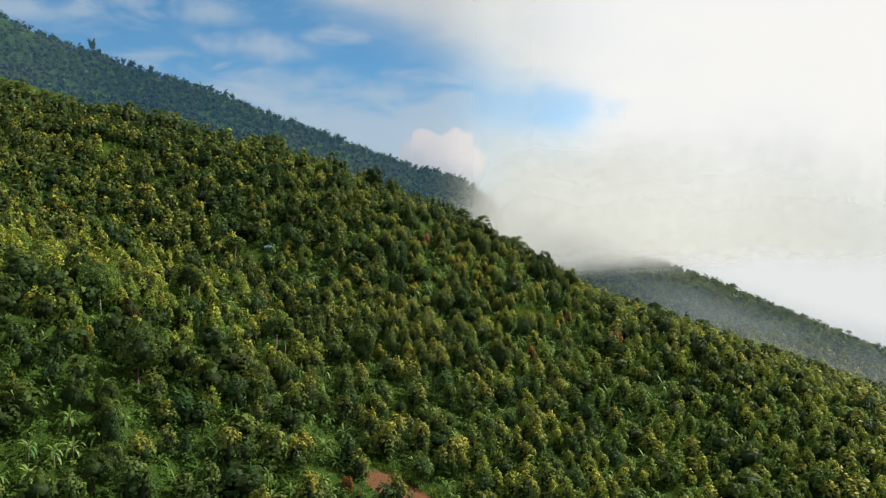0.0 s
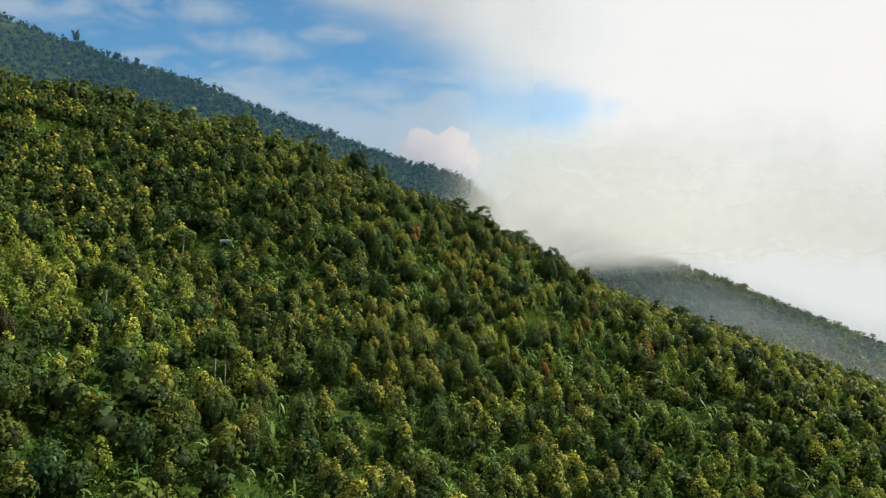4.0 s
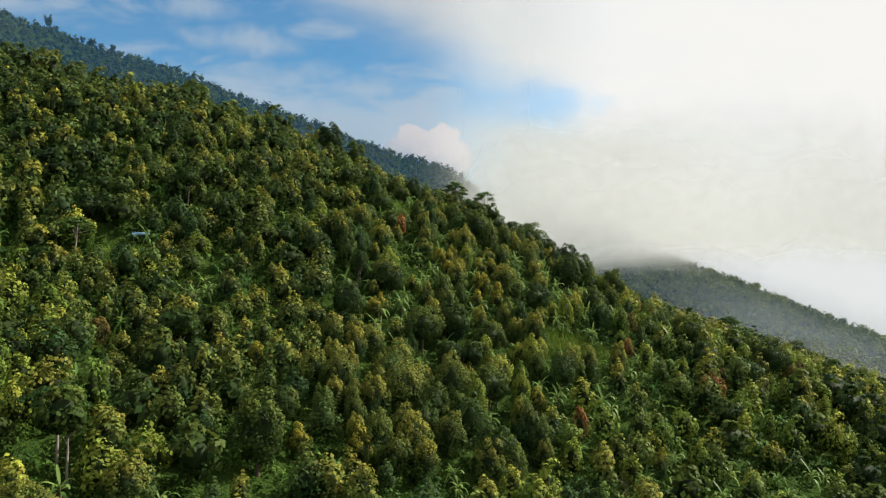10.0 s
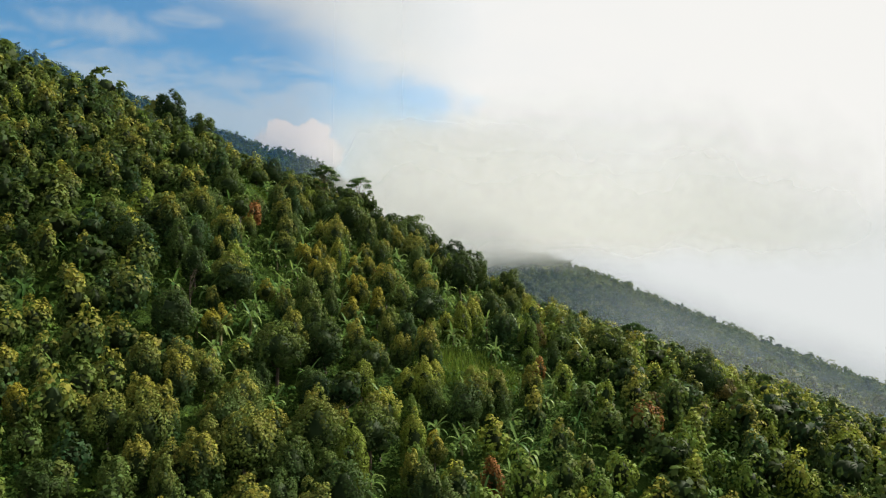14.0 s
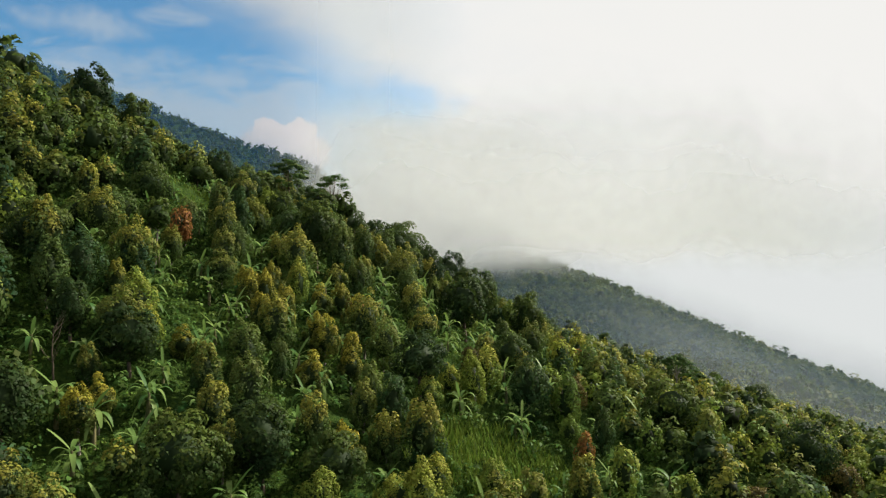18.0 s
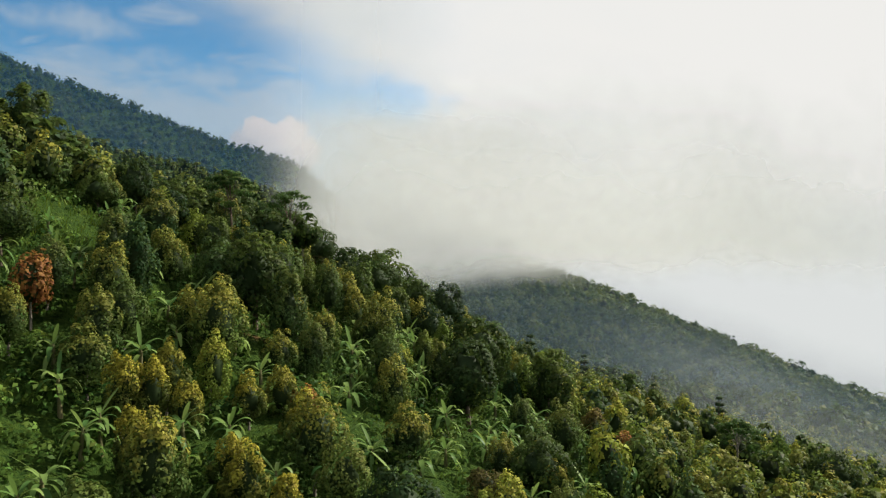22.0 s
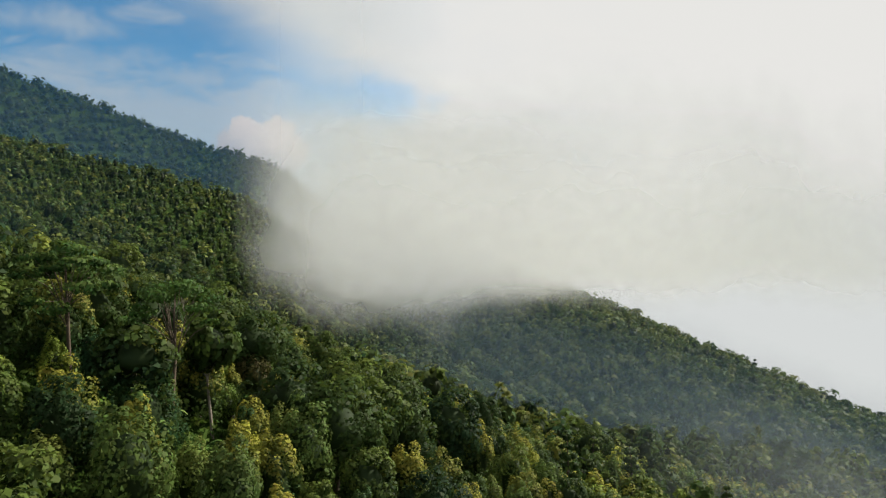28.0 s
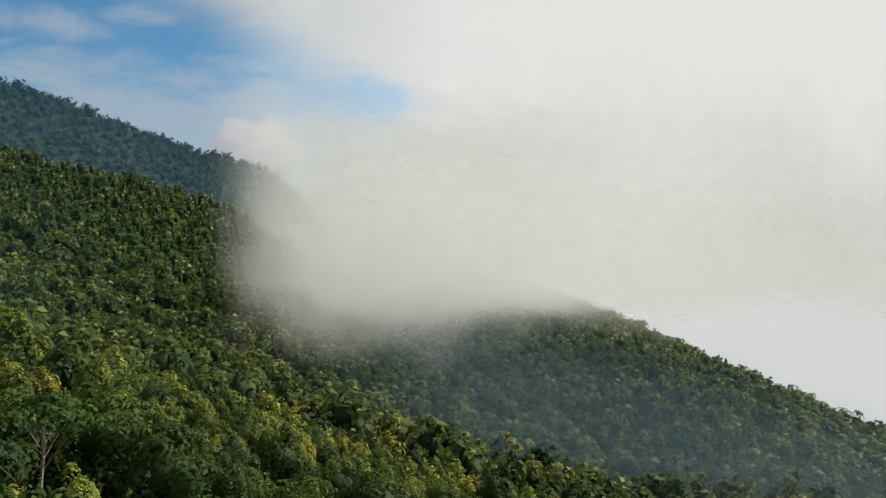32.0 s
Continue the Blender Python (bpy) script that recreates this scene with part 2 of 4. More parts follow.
# ---- the lie of the land ----
CROSS_X = (-330, -150, -75, -30, 5, 40, 80, 140, 260, 480)
CROSS_Y = (0, 110, 180, 235, 285, 335, 410, 540, 720, 950)
HEIGHTS = (
    (211, 97, 51, 27, 12, -1, -13, -27, -47, -76),
    (204, 133, 97, 71, 52, 38, 27, 14, -10, -64),
    (196, 138, 112, 90, 74, 60, 53, 45, 12, -60),
    (191, 131, 103, 99, 93, 80, 76, 65, 23, -59),
    (189, 145, 129, 123, 111, 102, 98, 73, 25, -59),
    (196, 165, 165, 148, 131, 111, 88, 73, 27, -59),
    (221, 184, 167, 145, 134, 118, 97, 84, 33, -54),
    (254, 172, 132, 111, 100, 93, 83, 62, 65, -23),
    (261, 172, 136, 116, 105, 94, 81, 74, 91, -20),
    (245, 211, 196, 187, 175, 154, 123, 87, 138, -18),
)


def spline_weights(v, knots):
    v = np.atleast_1d(np.asarray(v, float))
    u = np.interp(v, knots, np.arange(len(knots)))
    i = np.clip(np.floor(u).astype(int), 0, len(knots) - 2)
    s = u - i
    ext = np.zeros((len(v), len(knots) + 2))
    rows = np.arange(len(v))
    for j, w in enumerate(((1 - s) ** 3 / 6, (3 * s**3 - 6 * s**2 + 4) / 6, (-3 * s**3 + 3 * s**2 + 3 * s + 1) / 6, s**3 / 6)):
        ext[rows, i + j] += w
    w = ext[:, 1:-1].copy()
    w[:, 0] += 2 * ext[:, 0]
    w[:, 1] -= ext[:, 0]
    w[:, -1] += 2 * ext[:, -1]
    w[:, -2] -= ext[:, -1]
    return w


TABLE = np.array(HEIGHTS, float)


def crest(x):
    """Height of the far mountain's ridge line."""
    return 273 - 0.335 * x + 6 * np.sin(x / 95.0) + 3 * np.sin(x / 37.0 + 1) + 0.00007 * np.minimum(x + 300, 0) ** 2 - 0.50 * np.maximum(x - 55, 0) - 1.5 * np.maximum(x - 120, 0)


def land(x, y):
    """Ground height at x, y (arrays)."""
    x, y = np.atleast_1d(np.asarray(x, float)), np.atleast_1d(np.asarray(y, float))
    near = np.einsum("ni,nj,ij->n", spline_weights(y, CROSS_Y), spline_weights(x, CROSS_X), TABLE)
    near = near - np.clip(np.abs(x) - 480, 0, 4000) * 0.15 * np.sign(x) - np.clip(y - 950, 0, 600) * 0.25
    near = np.maximum(near, -170 + 0 * x)
    ridge_y = 1550 + 0.10 * x + 40 * np.sin(x / 140.0)
    back = crest(np.clip(x, -2600, 1300)) - np.where(y < ridge_y, 0.42 * (ridge_y - y), 0.30 * (y - ridge_y))
    back = back + 14 * np.sin(x / 60.0 + y / 170.0) * np.clip((ridge_y - y) / 300, 0, 1)
    back = np.maximum(back, -170)
    k = 14.0
    top = np.maximum(near, back)
    return top + k * np.log(np.exp(np.clip((near - top) / k, -40, 0)) + np.exp(np.clip((back - top) / k, -40, 0))) - k * 0.1


def at(x, y):
    return float(land(x, y)[0])


def mesh_from(name, verts, faces, mats, smooth=False):
    me = bpy.data.meshes.new(name)
    verts = np.asarray(verts, np.float32)
    me.vertices.add(len(verts))
    me.vertices.foreach_set("co", verts.ravel())
    sizes = np.array([len(f) for f in faces], np.int32) if not isinstance(faces, np.ndarray) else np.full(len(faces), faces.shape[1], np.int32)
    flat = np.concatenate([np.asarray(f, np.int32) for f in faces]) if not isinstance(faces, np.ndarray) else faces.astype(np.int32).ravel()
    me.loops.add(len(flat))
    me.loops.foreach_set("vertex_index", flat)
    me.polygons.add(len(sizes))
    me.polygons.foreach_set("loop_start", np.concatenate([[0], np.cumsum(sizes)[:-1]]).astype(np.int32))
    me.polygons.foreach_set("loop_total", sizes)
    for mt in mats:
        me.materials.append(mt)
    if smooth:
        me.polygons.foreach_set("use_smooth", np.ones(len(sizes), bool))
    me.update(calc_edges=True)
    return me


def build_ground():
    xs = np.unique(np.concatenate([np.linspace(-4900, -700, 26), np.linspace(-700, -200, 40), np.linspace(-200, 220, 106), np.linspace(220, 700, 50), np.linspace(700, 4900, 24)]))
    ys = np.unique(np.concatenate([np.linspace(-4900, -60, 16), np.linspace(-60, 460, 131), np.linspace(460, 1100, 90), np.linspace(1100, 1750, 50), np.linspace(1750, 4900, 20)]))
    gx, gy = np.meshgrid(xs, ys)
    z = land(gx.ravel(), gy.ravel())
    x, y = gx.ravel(), gy.ravel()
    near = np.clip((600 - np.abs(y - 250)) / 400, 0, 1)
    z = z + near * (0.5 * np.sin(x / 3.1 + 2 * np.sin(y / 9)) * np.sin(y / 4.3) + 0.9 * np.sin(x / 11 + y / 7))
    verts = np.stack([x, y, z], 1)
    nx, ny = len(xs), len(ys)
    i = (np.arange(ny - 1)[:, None] * nx + np.arange(nx - 1)[None, :]).ravel()
    faces = np.stack([i, i + 1, i + nx + 1, i + nx], 1)
    ob = new("ground", mesh_from("ground", verts, faces, [GROUND], True))
    tagged(ob, "steep green hillside of grass and brown soil under trees", "ground", kind="structure")


build_ground()

# ---- plant shapes ----


def lump(p, seed):
    """A smooth bumpy factor over directions."""
    a = np.sin(p[:, 0] * 3.1 + seed) * np.sin(p[:, 1] * 2.7 + seed * 1.7) * np.sin(p[:, 2] * 3.3 + seed * 0.6)
    b = np.sin(p[:, 0] * 7.3 + seed * 2.1) * np.sin(p[:, 1] * 6.7 + seed) * np.sin(p[:, 2] * 7.9 + seed)
    return 1 + 0.22 * a + 0.14 * b


def sphere_dirs(n, seed):
    r = np.random.default_rng(seed)
    i = np.arange(n) + 0.5
    z = 1 - 2 * i / n
    a = math.pi * (1 + 5**0.5) * i
    d = np.stack([np.sqrt(1 - z * z) * np.cos(a), np.sqrt(1 - z * z) * np.sin(a), z], 1)
    d += r.normal(0, 0.5 / math.sqrt(n) * 3, d.shape)
    return d / np.linalg.norm(d, axis=1)[:, None]


def ball_mesh(nu, nv):
    """Unit ball: verts and triangle/quad list as quads."""
    v, f = [], []
    for j in range(nv + 1):
        th = math.pi * j / nv
        for i in range(nu):
            ph = 2 * math.pi * i / nu
            v.append((math.sin(th) * math.cos(ph), math.sin(th) * math.sin(ph), math.cos(th)))
    for j in range(nv):
        for i in range(nu):
            f.append((j * nu + i, (j + 1) * nu + i, (j + 1) * nu + (i + 1) % nu, j * nu + (i + 1) % nu))
    return np.array(v), np.array(f)


def crown_profile(d, kind):
    """Outline of a crown of unit half height: radius factor by direction."""
    z = d[:, 2]
    if kind == "clove":
        r = np.where(z > 0, 1 - 0.62 * z**2 * (1 - z**2), 1 - 0.16 * z**2)
    else:
        r = np.where(z > 0, 1.0, 1 - 0.35 * z**2)
    return r


def make_crown(kind, n, leaf, seed, half_w, half_h, clumps=9, core=(9, 6)):
    """Sprays of leaves on rounded clumps round an inner ball coloured dark for shade. Returns verts, quads, flush;
    centred on the crown.
    """
    r = np.random.default_rng(seed)
    cd = sphere_dirs(clumps, seed + 5)
    rad = crown_profile(cd, kind) * lump(cd * 1.2, seed) * r.uniform(0.92, 1.09, clumps)
    rc = 1.95 / math.sqrt(clumps) * r.uniform(0.75, 1.2, clumps)
    hub = cd * (rad - rc * 0.72)[:, None]
    which = r.choice(clumps, n, p=rc**2 / (rc**2).sum())
    e = r.normal(0, 1, (n, 3))
    e = e / (np.linalg.norm(e, axis=1)[:, None] + 1e-9) + cd[which] * 0.75 + np.array([0, 0, 0.18])
    e /= np.linalg.norm(e, axis=1)[:, None] + 1e-9
    deep = 1 - 0.45 * r.random(n) ** 2
    scale3 = np.array([half_w, half_w, half_h])
    p = (hub[which] + e * (rc[which] * deep * 1.05)[:, None]) * scale3
    fit_w = half_w / np.percentile(np.hypot(p[:, 0], p[:, 1]), 95)
    fit_h = half_h / np.percentile(np.abs(p[:, 2]), 97)
    fit3 = np.array([fit_w, fit_w, fit_h])
    p, scale3 = p * fit3, scale3 * fit3
    nrm = e + r.normal(0, 0.30, (n, 3)) + np.array([0, 0, 0.15])
    nrm /= np.linalg.norm(nrm, axis=1)[:, None]
    t = np.cross(nrm, r.normal(0, 1, (n, 3)))
    t /= np.linalg.norm(t, axis=1)[:, None] + 1e-9
    b = np.cross(nrm, t)
    size = leaf * (0.55 + 0.9 * r.random(n))
    L, W = (t * size[:, None]), (b * (size * 0.66)[:, None])
    bend = nrm * (size * 0.22)[:, None]
    v = np.stack([p - L - bend, p - W + bend * 0.5, p + L - bend, p + W + bend * 0.5], 1).reshape(-1, 3)
    f = np.arange(4 * n).reshape(n, 4)
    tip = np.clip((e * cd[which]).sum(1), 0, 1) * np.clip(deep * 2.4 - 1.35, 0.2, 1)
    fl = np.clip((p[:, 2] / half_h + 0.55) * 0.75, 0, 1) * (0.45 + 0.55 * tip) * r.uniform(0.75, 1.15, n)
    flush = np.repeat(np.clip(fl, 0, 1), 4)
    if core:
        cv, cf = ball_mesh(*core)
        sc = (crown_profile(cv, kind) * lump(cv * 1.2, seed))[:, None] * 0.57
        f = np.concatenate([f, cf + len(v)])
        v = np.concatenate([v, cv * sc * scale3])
        # -1 selects the painted shade colour for the core
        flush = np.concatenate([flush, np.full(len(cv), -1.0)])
    return v, f, flush


def tube(path, radii, sides=6):
    """A tapered limb along a path of points."""
    v, f = [], []
    path = [Vector(p) for p in path]
    for k, (p, rad) in enumerate(zip(path, radii)):
        axis = (path[min(k + 1, len(path) - 1)] - path[max(k - 1, 0)]).normalized()
        side = axis.cross(Vector((0.31, 0.95, 0.05))).normalized()
        up = axis.cross(side)
        for i in range(sides):
            a = 2 * math.pi * i / sides
            v.append(p + side * (math.cos(a) * rad) + up * (math.sin(a) * rad))
    for k in range(len(path) - 1):
        for i in range(sides):
            f.append((k * sides + i, k * sides + (i + 1) % sides, (k + 1) * sides + (i + 1) % sides, (k + 1) * sides + i))
    return np.array([tuple(q) for q in v]), np.array(f)


def join(parts):
    vs, fs, n = [], [], 0
    for v, f in parts:
        vs.append(v)
        fs.append(f + n)
        n += len(v)
    return np.concatenate(vs), np.concatenate(fs)


def give(me, name, values):
    a = me.attributes.new(name, "FLOAT", "POINT")
    a.data.foreach_set("value", np.asarray(values, np.float32))


def soft_normals(v, f):
    """Normals of foliage: mostly each leaf's own, partly the crown's rounded outside."""
    own = np.cross(v[f[:, 2]] - v[f[:, 0]], v[f[:, 3]] - v[f[:, 1]])
    own /= np.linalg.norm(own, axis=1)[:, None] + 1e-9
    mid, ext = (v.max(0) + v.min(0)) / 2, (v.max(0) - v.min(0)) / 2 + 1e-6
    out = (v - mid) / ext**2
    out /= np.linalg.norm(out, axis=1)[:, None] + 1e-9
    n = np.zeros_like(v)
    for k in range(4):
        face_out = out[f[:, k]]
        side = np.sign((own * face_out).sum(1))[:, None]
        n[f[:, k]] += own * 0.72 + face_out * 0.40 * np.where(side == 0, 1, side)
    return n / (np.linalg.norm(n, axis=1)[:, None] + 1e-9)


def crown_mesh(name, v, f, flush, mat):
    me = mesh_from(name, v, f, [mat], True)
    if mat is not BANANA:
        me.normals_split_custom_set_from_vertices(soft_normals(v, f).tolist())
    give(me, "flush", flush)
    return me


def part(name, data, parent, label=""):
    ob = new(name, data)
    ob.parent = parent
    if label:
        tagged(ob, label)
    return ob


# ---- trees built once, then copied ----


def tree_thing(name, label, category, group, crown, trunk, crown_mat, bark):
    root = new(name)
    root.empty_display_size = 0.5
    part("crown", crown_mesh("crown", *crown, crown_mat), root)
    part("trunk", mesh_from("trunk", *trunk, [bark], True), root)
    return tagged(root, label, category, group)


def raise_by(crown, h):
    v, f, fl = crown
    return v + np.array([0, 0, h]), f, fl


def forked_trunk(h, r, seed, limbs=4, spread=1.2, lean=0.2):
    q = np.random.default_rng(seed)
    lx, ly = q.normal(0, lean, 2)
    parts = [tube([(0, 0, -1.6), (lx * 0.2, ly * 0.2, h * 0.25), (lx * 0.5, ly * 0.5, h * 0.5), (lx, ly, h)], [r * 1.25, r, r * 0.8, r * 0.35])]
    for i in range(limbs):
        a = 2 * math.pi * (i + q.random()) / limbs
        z0 = h * (0.45 + 0.4 * q.random())
        s = spread * (0.7 + 0.6 * q.random())
        parts.append(tube([(lx * z0 / h, ly * z0 / h, z0), (lx + math.cos(a) * s * 0.5, ly + math.sin(a) * s * 0.5, z0 + s * 0.5), (lx + math.cos(a) * s, ly + math.sin(a) * s, z0 + s * 1.2)], [r * 0.5, r * 0.35, r * 0.12], 5))
    return join(parts)


def layered_crown(seed, height, width, tiers, n, leaf, flat=0.22, top_heavy=False, core=(6, 3)):
    """Flat sprays of foliage on limbs of a tall tree: crown (verts, quads, flush) and trunk with limbs."""
    q = np.random.default_rng(seed)
    vs, fs, fl, m = [], [], [], 0
    limbs = [tube([(0, 0, -1.5), (0.15, 0.1, height * 0.3), (0.4, 0.1, height * 0.65), (0.3, 0.25, height * 0.97)], [0.26, 0.22, 0.16, 0.05], 6)]
    for k in range(tiers):
        u = k / (tiers - 1)
        z = height * ((0.62 if top_heavy else 0.30) + (0.38 if top_heavy else 0.70) * u)
        reach = width * ((0.55 + 0.45 * u) if top_heavy else (1.0 - 0.75 * u)) * q.uniform(0.75, 1.1)
        for a in (q.uniform(0, 6.28) + np.array([0, 2.1, 4.2])):
            cx, cy = math.cos(a) * reach * 0.62, math.sin(a) * reach * 0.62
            v, f, flush = make_crown("round", n, leaf, seed + k * 7 + int(a * 10), reach * 0.52, reach * flat * 1.3, 5, core)
            v = v + np.array([cx + 0.3, cy + 0.15, z])
            vs.append(v)
            fs.append(f + m)
            fl.append(flush)
            m += len(v)
            limbs.append(tube([(0.3, 0.15, z - reach * 0.5), (0.3 + cx * 0.6, 0.15 + cy * 0.6, z - reach * 0.18), (0.3 + cx, 0.15 + cy, z - reach * 0.05)], [0.09, 0.06, 0.03], 4))
    return (np.concatenate(vs), np.concatenate(fs), np.concatenate(fl)), join(limbs)


def bare_branches(seed, h):
    """A leafless tree: trunk and forked limbs."""
    q = np.random.default_rng(seed)
    trunk = tube([(0, 0, -1.5), (0.1, 0.05, h * 0.3), (-0.1, 0.1, h * 0.6), (0.2, 0.0, h)], [0.11, 0.09, 0.06, 0.02], 6)
    twigs = []
    for i in range(11):
        z = h * q.uniform(0.35, 0.92)
        a, s = q.uniform(0, 6.28), h * q.uniform(0.12, 0.28)
        p0 = Vector((0, 0.05, z))
        p1 = p0 + Vector((math.cos(a) * s * 0.5, math.sin(a) * s * 0.5, s * 0.6))
        p2 = p1 + Vector((math.cos(a + 0.4) * s * 0.4, math.sin(a + 0.4) * s * 0.4, s * 0.7))
        twigs.append(tube([p0, p1, p2], [0.04, 0.028, 0.012], 4))
        twigs.append(tube([p1, p1 + Vector((math.cos(a - 0.7) * s * 0.4, math.sin(a - 0.7) * s * 0.4, s * 0.35))], [0.03, 0.012], 4))
    return trunk, join(twigs)


def banana_leaf(length, width, rise, droop, seed):
    """One arching blade with a folded midrib, springing from the origin along +x."""
    q = np.random.default_rng(seed)
    v, f = [], []
    n = 7
    for k in range(n + 1):
        u = k / n
        x = length * (u - 0.25 * droop * u * u)
        z = length * (rise * u - droop * u * u * 0.75)
        w = width * (0.10 if k == 0 else math.sin(math.pi * min(0.97, 0.10 + 0.86 * u)) ** 0.6) * q.uniform(0.88, 1.05)
        dip = 0.30 * w * (1 - 0.5 * u)
        v += [(x, -w, z + dip), (x, 0, z), (x, w, z + dip * q.uniform(0.5, 1.1))]
    for k in range(n):
        b = k * 3
        f += [(b, b + 1, b + 4, b + 3), (b + 1, b + 2, b + 5, b + 4)]
    return np.array(v), np.array(f), np.full(len(v), 0.5)


LEAF_FORMS = [banana_leaf(1.9, 0.15, 1.20, 0.45, 1), banana_leaf(2.2, 0.19, 0.95, 1.10, 2), banana_leaf(2.2, 0.20, 0.60, 1.25, 3), banana_leaf(1.9, 0.18, 0.10, 1.10, 4)]


def banana_layout(seed):
    """Which leaf form goes where: (form, turn, lift, size)."""
    q = np.random.default_rng(seed)
    rows = []
    a = q.uniform(0, 6.28)
    for k, form in enumerate((0, 1, 1, 1, 1, 2, 2, 2, 2, 3, 3, 3)):
        rows.append((form, a, 2.15 - 0.05 * k, q.uniform(0.85, 1.12)))
        a += 2.4 + q.uniform(-0.35, 0.35)
    return rows


BANANA_LAYOUTS = [banana_layout(300 + k) for k in range(4)]
BANANA_STEM = tube([(0, 0, -1.0), (0.03, 0, 0.8), (0.0, 0.04, 1.7), (0.02, 0, 2.3)], [0.19, 0.16, 0.13, 0.07], 7)


def banana_joined(layout):
    vs, fs, fl, m = [BANANA_STEM[0]], [BANANA_STEM[1]], [np.zeros(len(BANANA_STEM[0]))], len(BANANA_STEM[0])
    for form, a, z, s in layout:
        v, f, u = LEAF_FORMS[form]
        c, n = math.cos(a), math.sin(a)
        w = np.stack([(v[:, 0] * c - v[:, 1] * n) * s, (v[:, 0] * n + v[:, 1] * c) * s, v[:, 2] * s + z], 1)
        vs.append(w)
        fs.append(f + m)
        fl.append(u)
        m += len(w)
    return np.concatenate(vs), np.concatenate(fs), np.concatenate(fl)


def banana_things():
    blades = [crown_mesh("leaf", *form, BANANA) for form in LEAF_FORMS]
    stem = mesh_from("stem", *BANANA_STEM, [STEM], True)
    made = []
    for layout in BANANA_LAYOUTS:
        root = new("banana_plant")
        part("stem", stem, root)
        for form, a, z, s in layout:
            leaf = part("leaf", blades[form], root)
            leaf.matrix_basis = Matrix.LocRotScale((0, 0, z), Euler((0, 0, a)), (s, s, s))
        made.append(tagged(root, "banana plant with broad arching green leaves", "banana plant", "banana plants on the slope"))
    return made


CLOVE_SHAPES = [(2.0, 3.0, 1), (2.3, 2.8, 2), (1.7, 3.3, 3), (2.4, 3.4, 4)]
BROAD_SHAPES = [(3.7, 3.4, 21), (3.1, 4.0, 22), (4.4, 3.8, 23)]

# ---- where things stand ----


def field(x, y, s, seed):
    """Smooth random field, about -1 to 1."""
    return np.sin(x / s + seed + 1.3 * np.sin(y / s * 0.7 + seed)) * 0.6 + np.sin(y / s * 1.3 - seed * 2 + 1.1 * np.sin(x / s * 0.9)) * 0.5


def scatter(x0, x1, y0, y1, step, seed):
    q = np.random.default_rng(seed)
    gx, gy = np.meshgrid(np.arange(x0, x1, step), np.arange(y0, y1, step * 0.87))
    gx = gx + (np.arange(gx.shape[0]) % 2)[:, None] * step * 0.5
    x, y = gx.ravel(), gy.ravel()
    x = x + q.uniform(-0.40, 0.40, len(x)) * step
    y = y + q.uniform(-0.40, 0.40, len(y)) * step
    return x, y, q


def plant_stuff(name, label, category, templates, x, y, q, size, mat, sink=0.3, squash=0.15, rounded=True):
    """Many plants joined into one mesh."""
    z = land(x, y) - sink
    pick = q.integers(0, len(templates), len(x))
    vs, fs, fl, ti, ns, n = [], [], [], [], [], 0
    for k, (v, f, fl0) in enumerate(templates):
        w = np.where(pick == k)[0]
        if not len(w):
            continue
        a = q.uniform(0, 2 * math.pi, len(w))
        s = size[w]
        sz = s * q.uniform(1 - squash, 1 + squash, len(w))
        c, sn = np.cos(a), np.sin(a)
        px = (v[None, :, 0] * c[:, None] - v[None, :, 1] * sn[:, None]) * s[:, None] + x[w][:, None]
        py = (v[None, :, 0] * sn[:, None] + v[None, :, 1] * c[:, None]) * s[:, None] + y[w][:, None]
        pz = v[None, :, 2] * sz[:, None] + z[w][:, None]
        vs.append(np.stack([px, py, pz], -1).reshape(-1, 3))
        fs.append((f[None] + (np.arange(len(w)) * len(v))[:, None, None]).reshape(-1, 4) + n)
        fl.append(np.tile(fl0, len(w)))
        if rounded:
            t = soft_normals(v, f)
            tx, ty = t[None, :, 0] * c[:, None] - t[None, :, 1] * sn[:, None], t[None, :, 0] * sn[:, None] + t[None, :, 1] * c[:, None]
            ns.append(np.stack([tx, ty, np.broadcast_to(t[None, :, 2], tx.shape)], -1).reshape(-1, 3))
        ti.append(np.repeat(q.random(len(w)), len(v)))
        n += len(w) * len(v)
    me = mesh_from(name, np.concatenate(vs), np.concatenate(fs), [mat], rounded)
    if rounded:
        me.normals_split_custom_set_from_vertices(np.concatenate(ns).tolist())
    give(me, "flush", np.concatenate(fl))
    give(me, "tint", np.concatenate(ti))
    return tagged(new(name, me), label, category, kind="stuff")


def simple(kind, n, leaf, seed, hw, hh, lift, core=(6, 4)):
    v, f, fl = make_crown(kind, n, leaf, seed, hw, hh, 20 if n > 150 else (14 if n > 60 else 8), core)
    return v + np.array([0, 0, hh + lift]), f, fl


# single plants that stand out on the slope
BANANA_SPOTS = [(-7, 284), (-1, 277), (0, 282), (1, 288), (-5, 266), (-9, 262), (24, 297), (36, 317), (68, 326), (87, 334), (57, 289), (25, 318),
                (47, 302), (-8, 286), (8, 292), (2, 290), (7, 289), (22, 296), (32, 301), (32, 334), (24, 317), (20, 305), (23, 306), (34, 310),
                (14, 304), (-5, 330), (-2, 328), (2, 328), (1, 318), (42, 266), (53, 272), (37, 280), (-17, 271), (-1, 280), (-41, 269), (-44, 252)]
BANANA_SPOTS += [(-5, 267), (48, 252), (36, 232), (40, 231), (48, 231), (-1, 208), (-55, 245), (-43, 253), (-61, 143), (-34, 166), (-23, 178),
                 (48, 227), (-60, 122), (12, 277), (36, 279), (-4, 334), (33, 251), (34, 249), (-41, 255), (-63, 120), (-58, 124)]
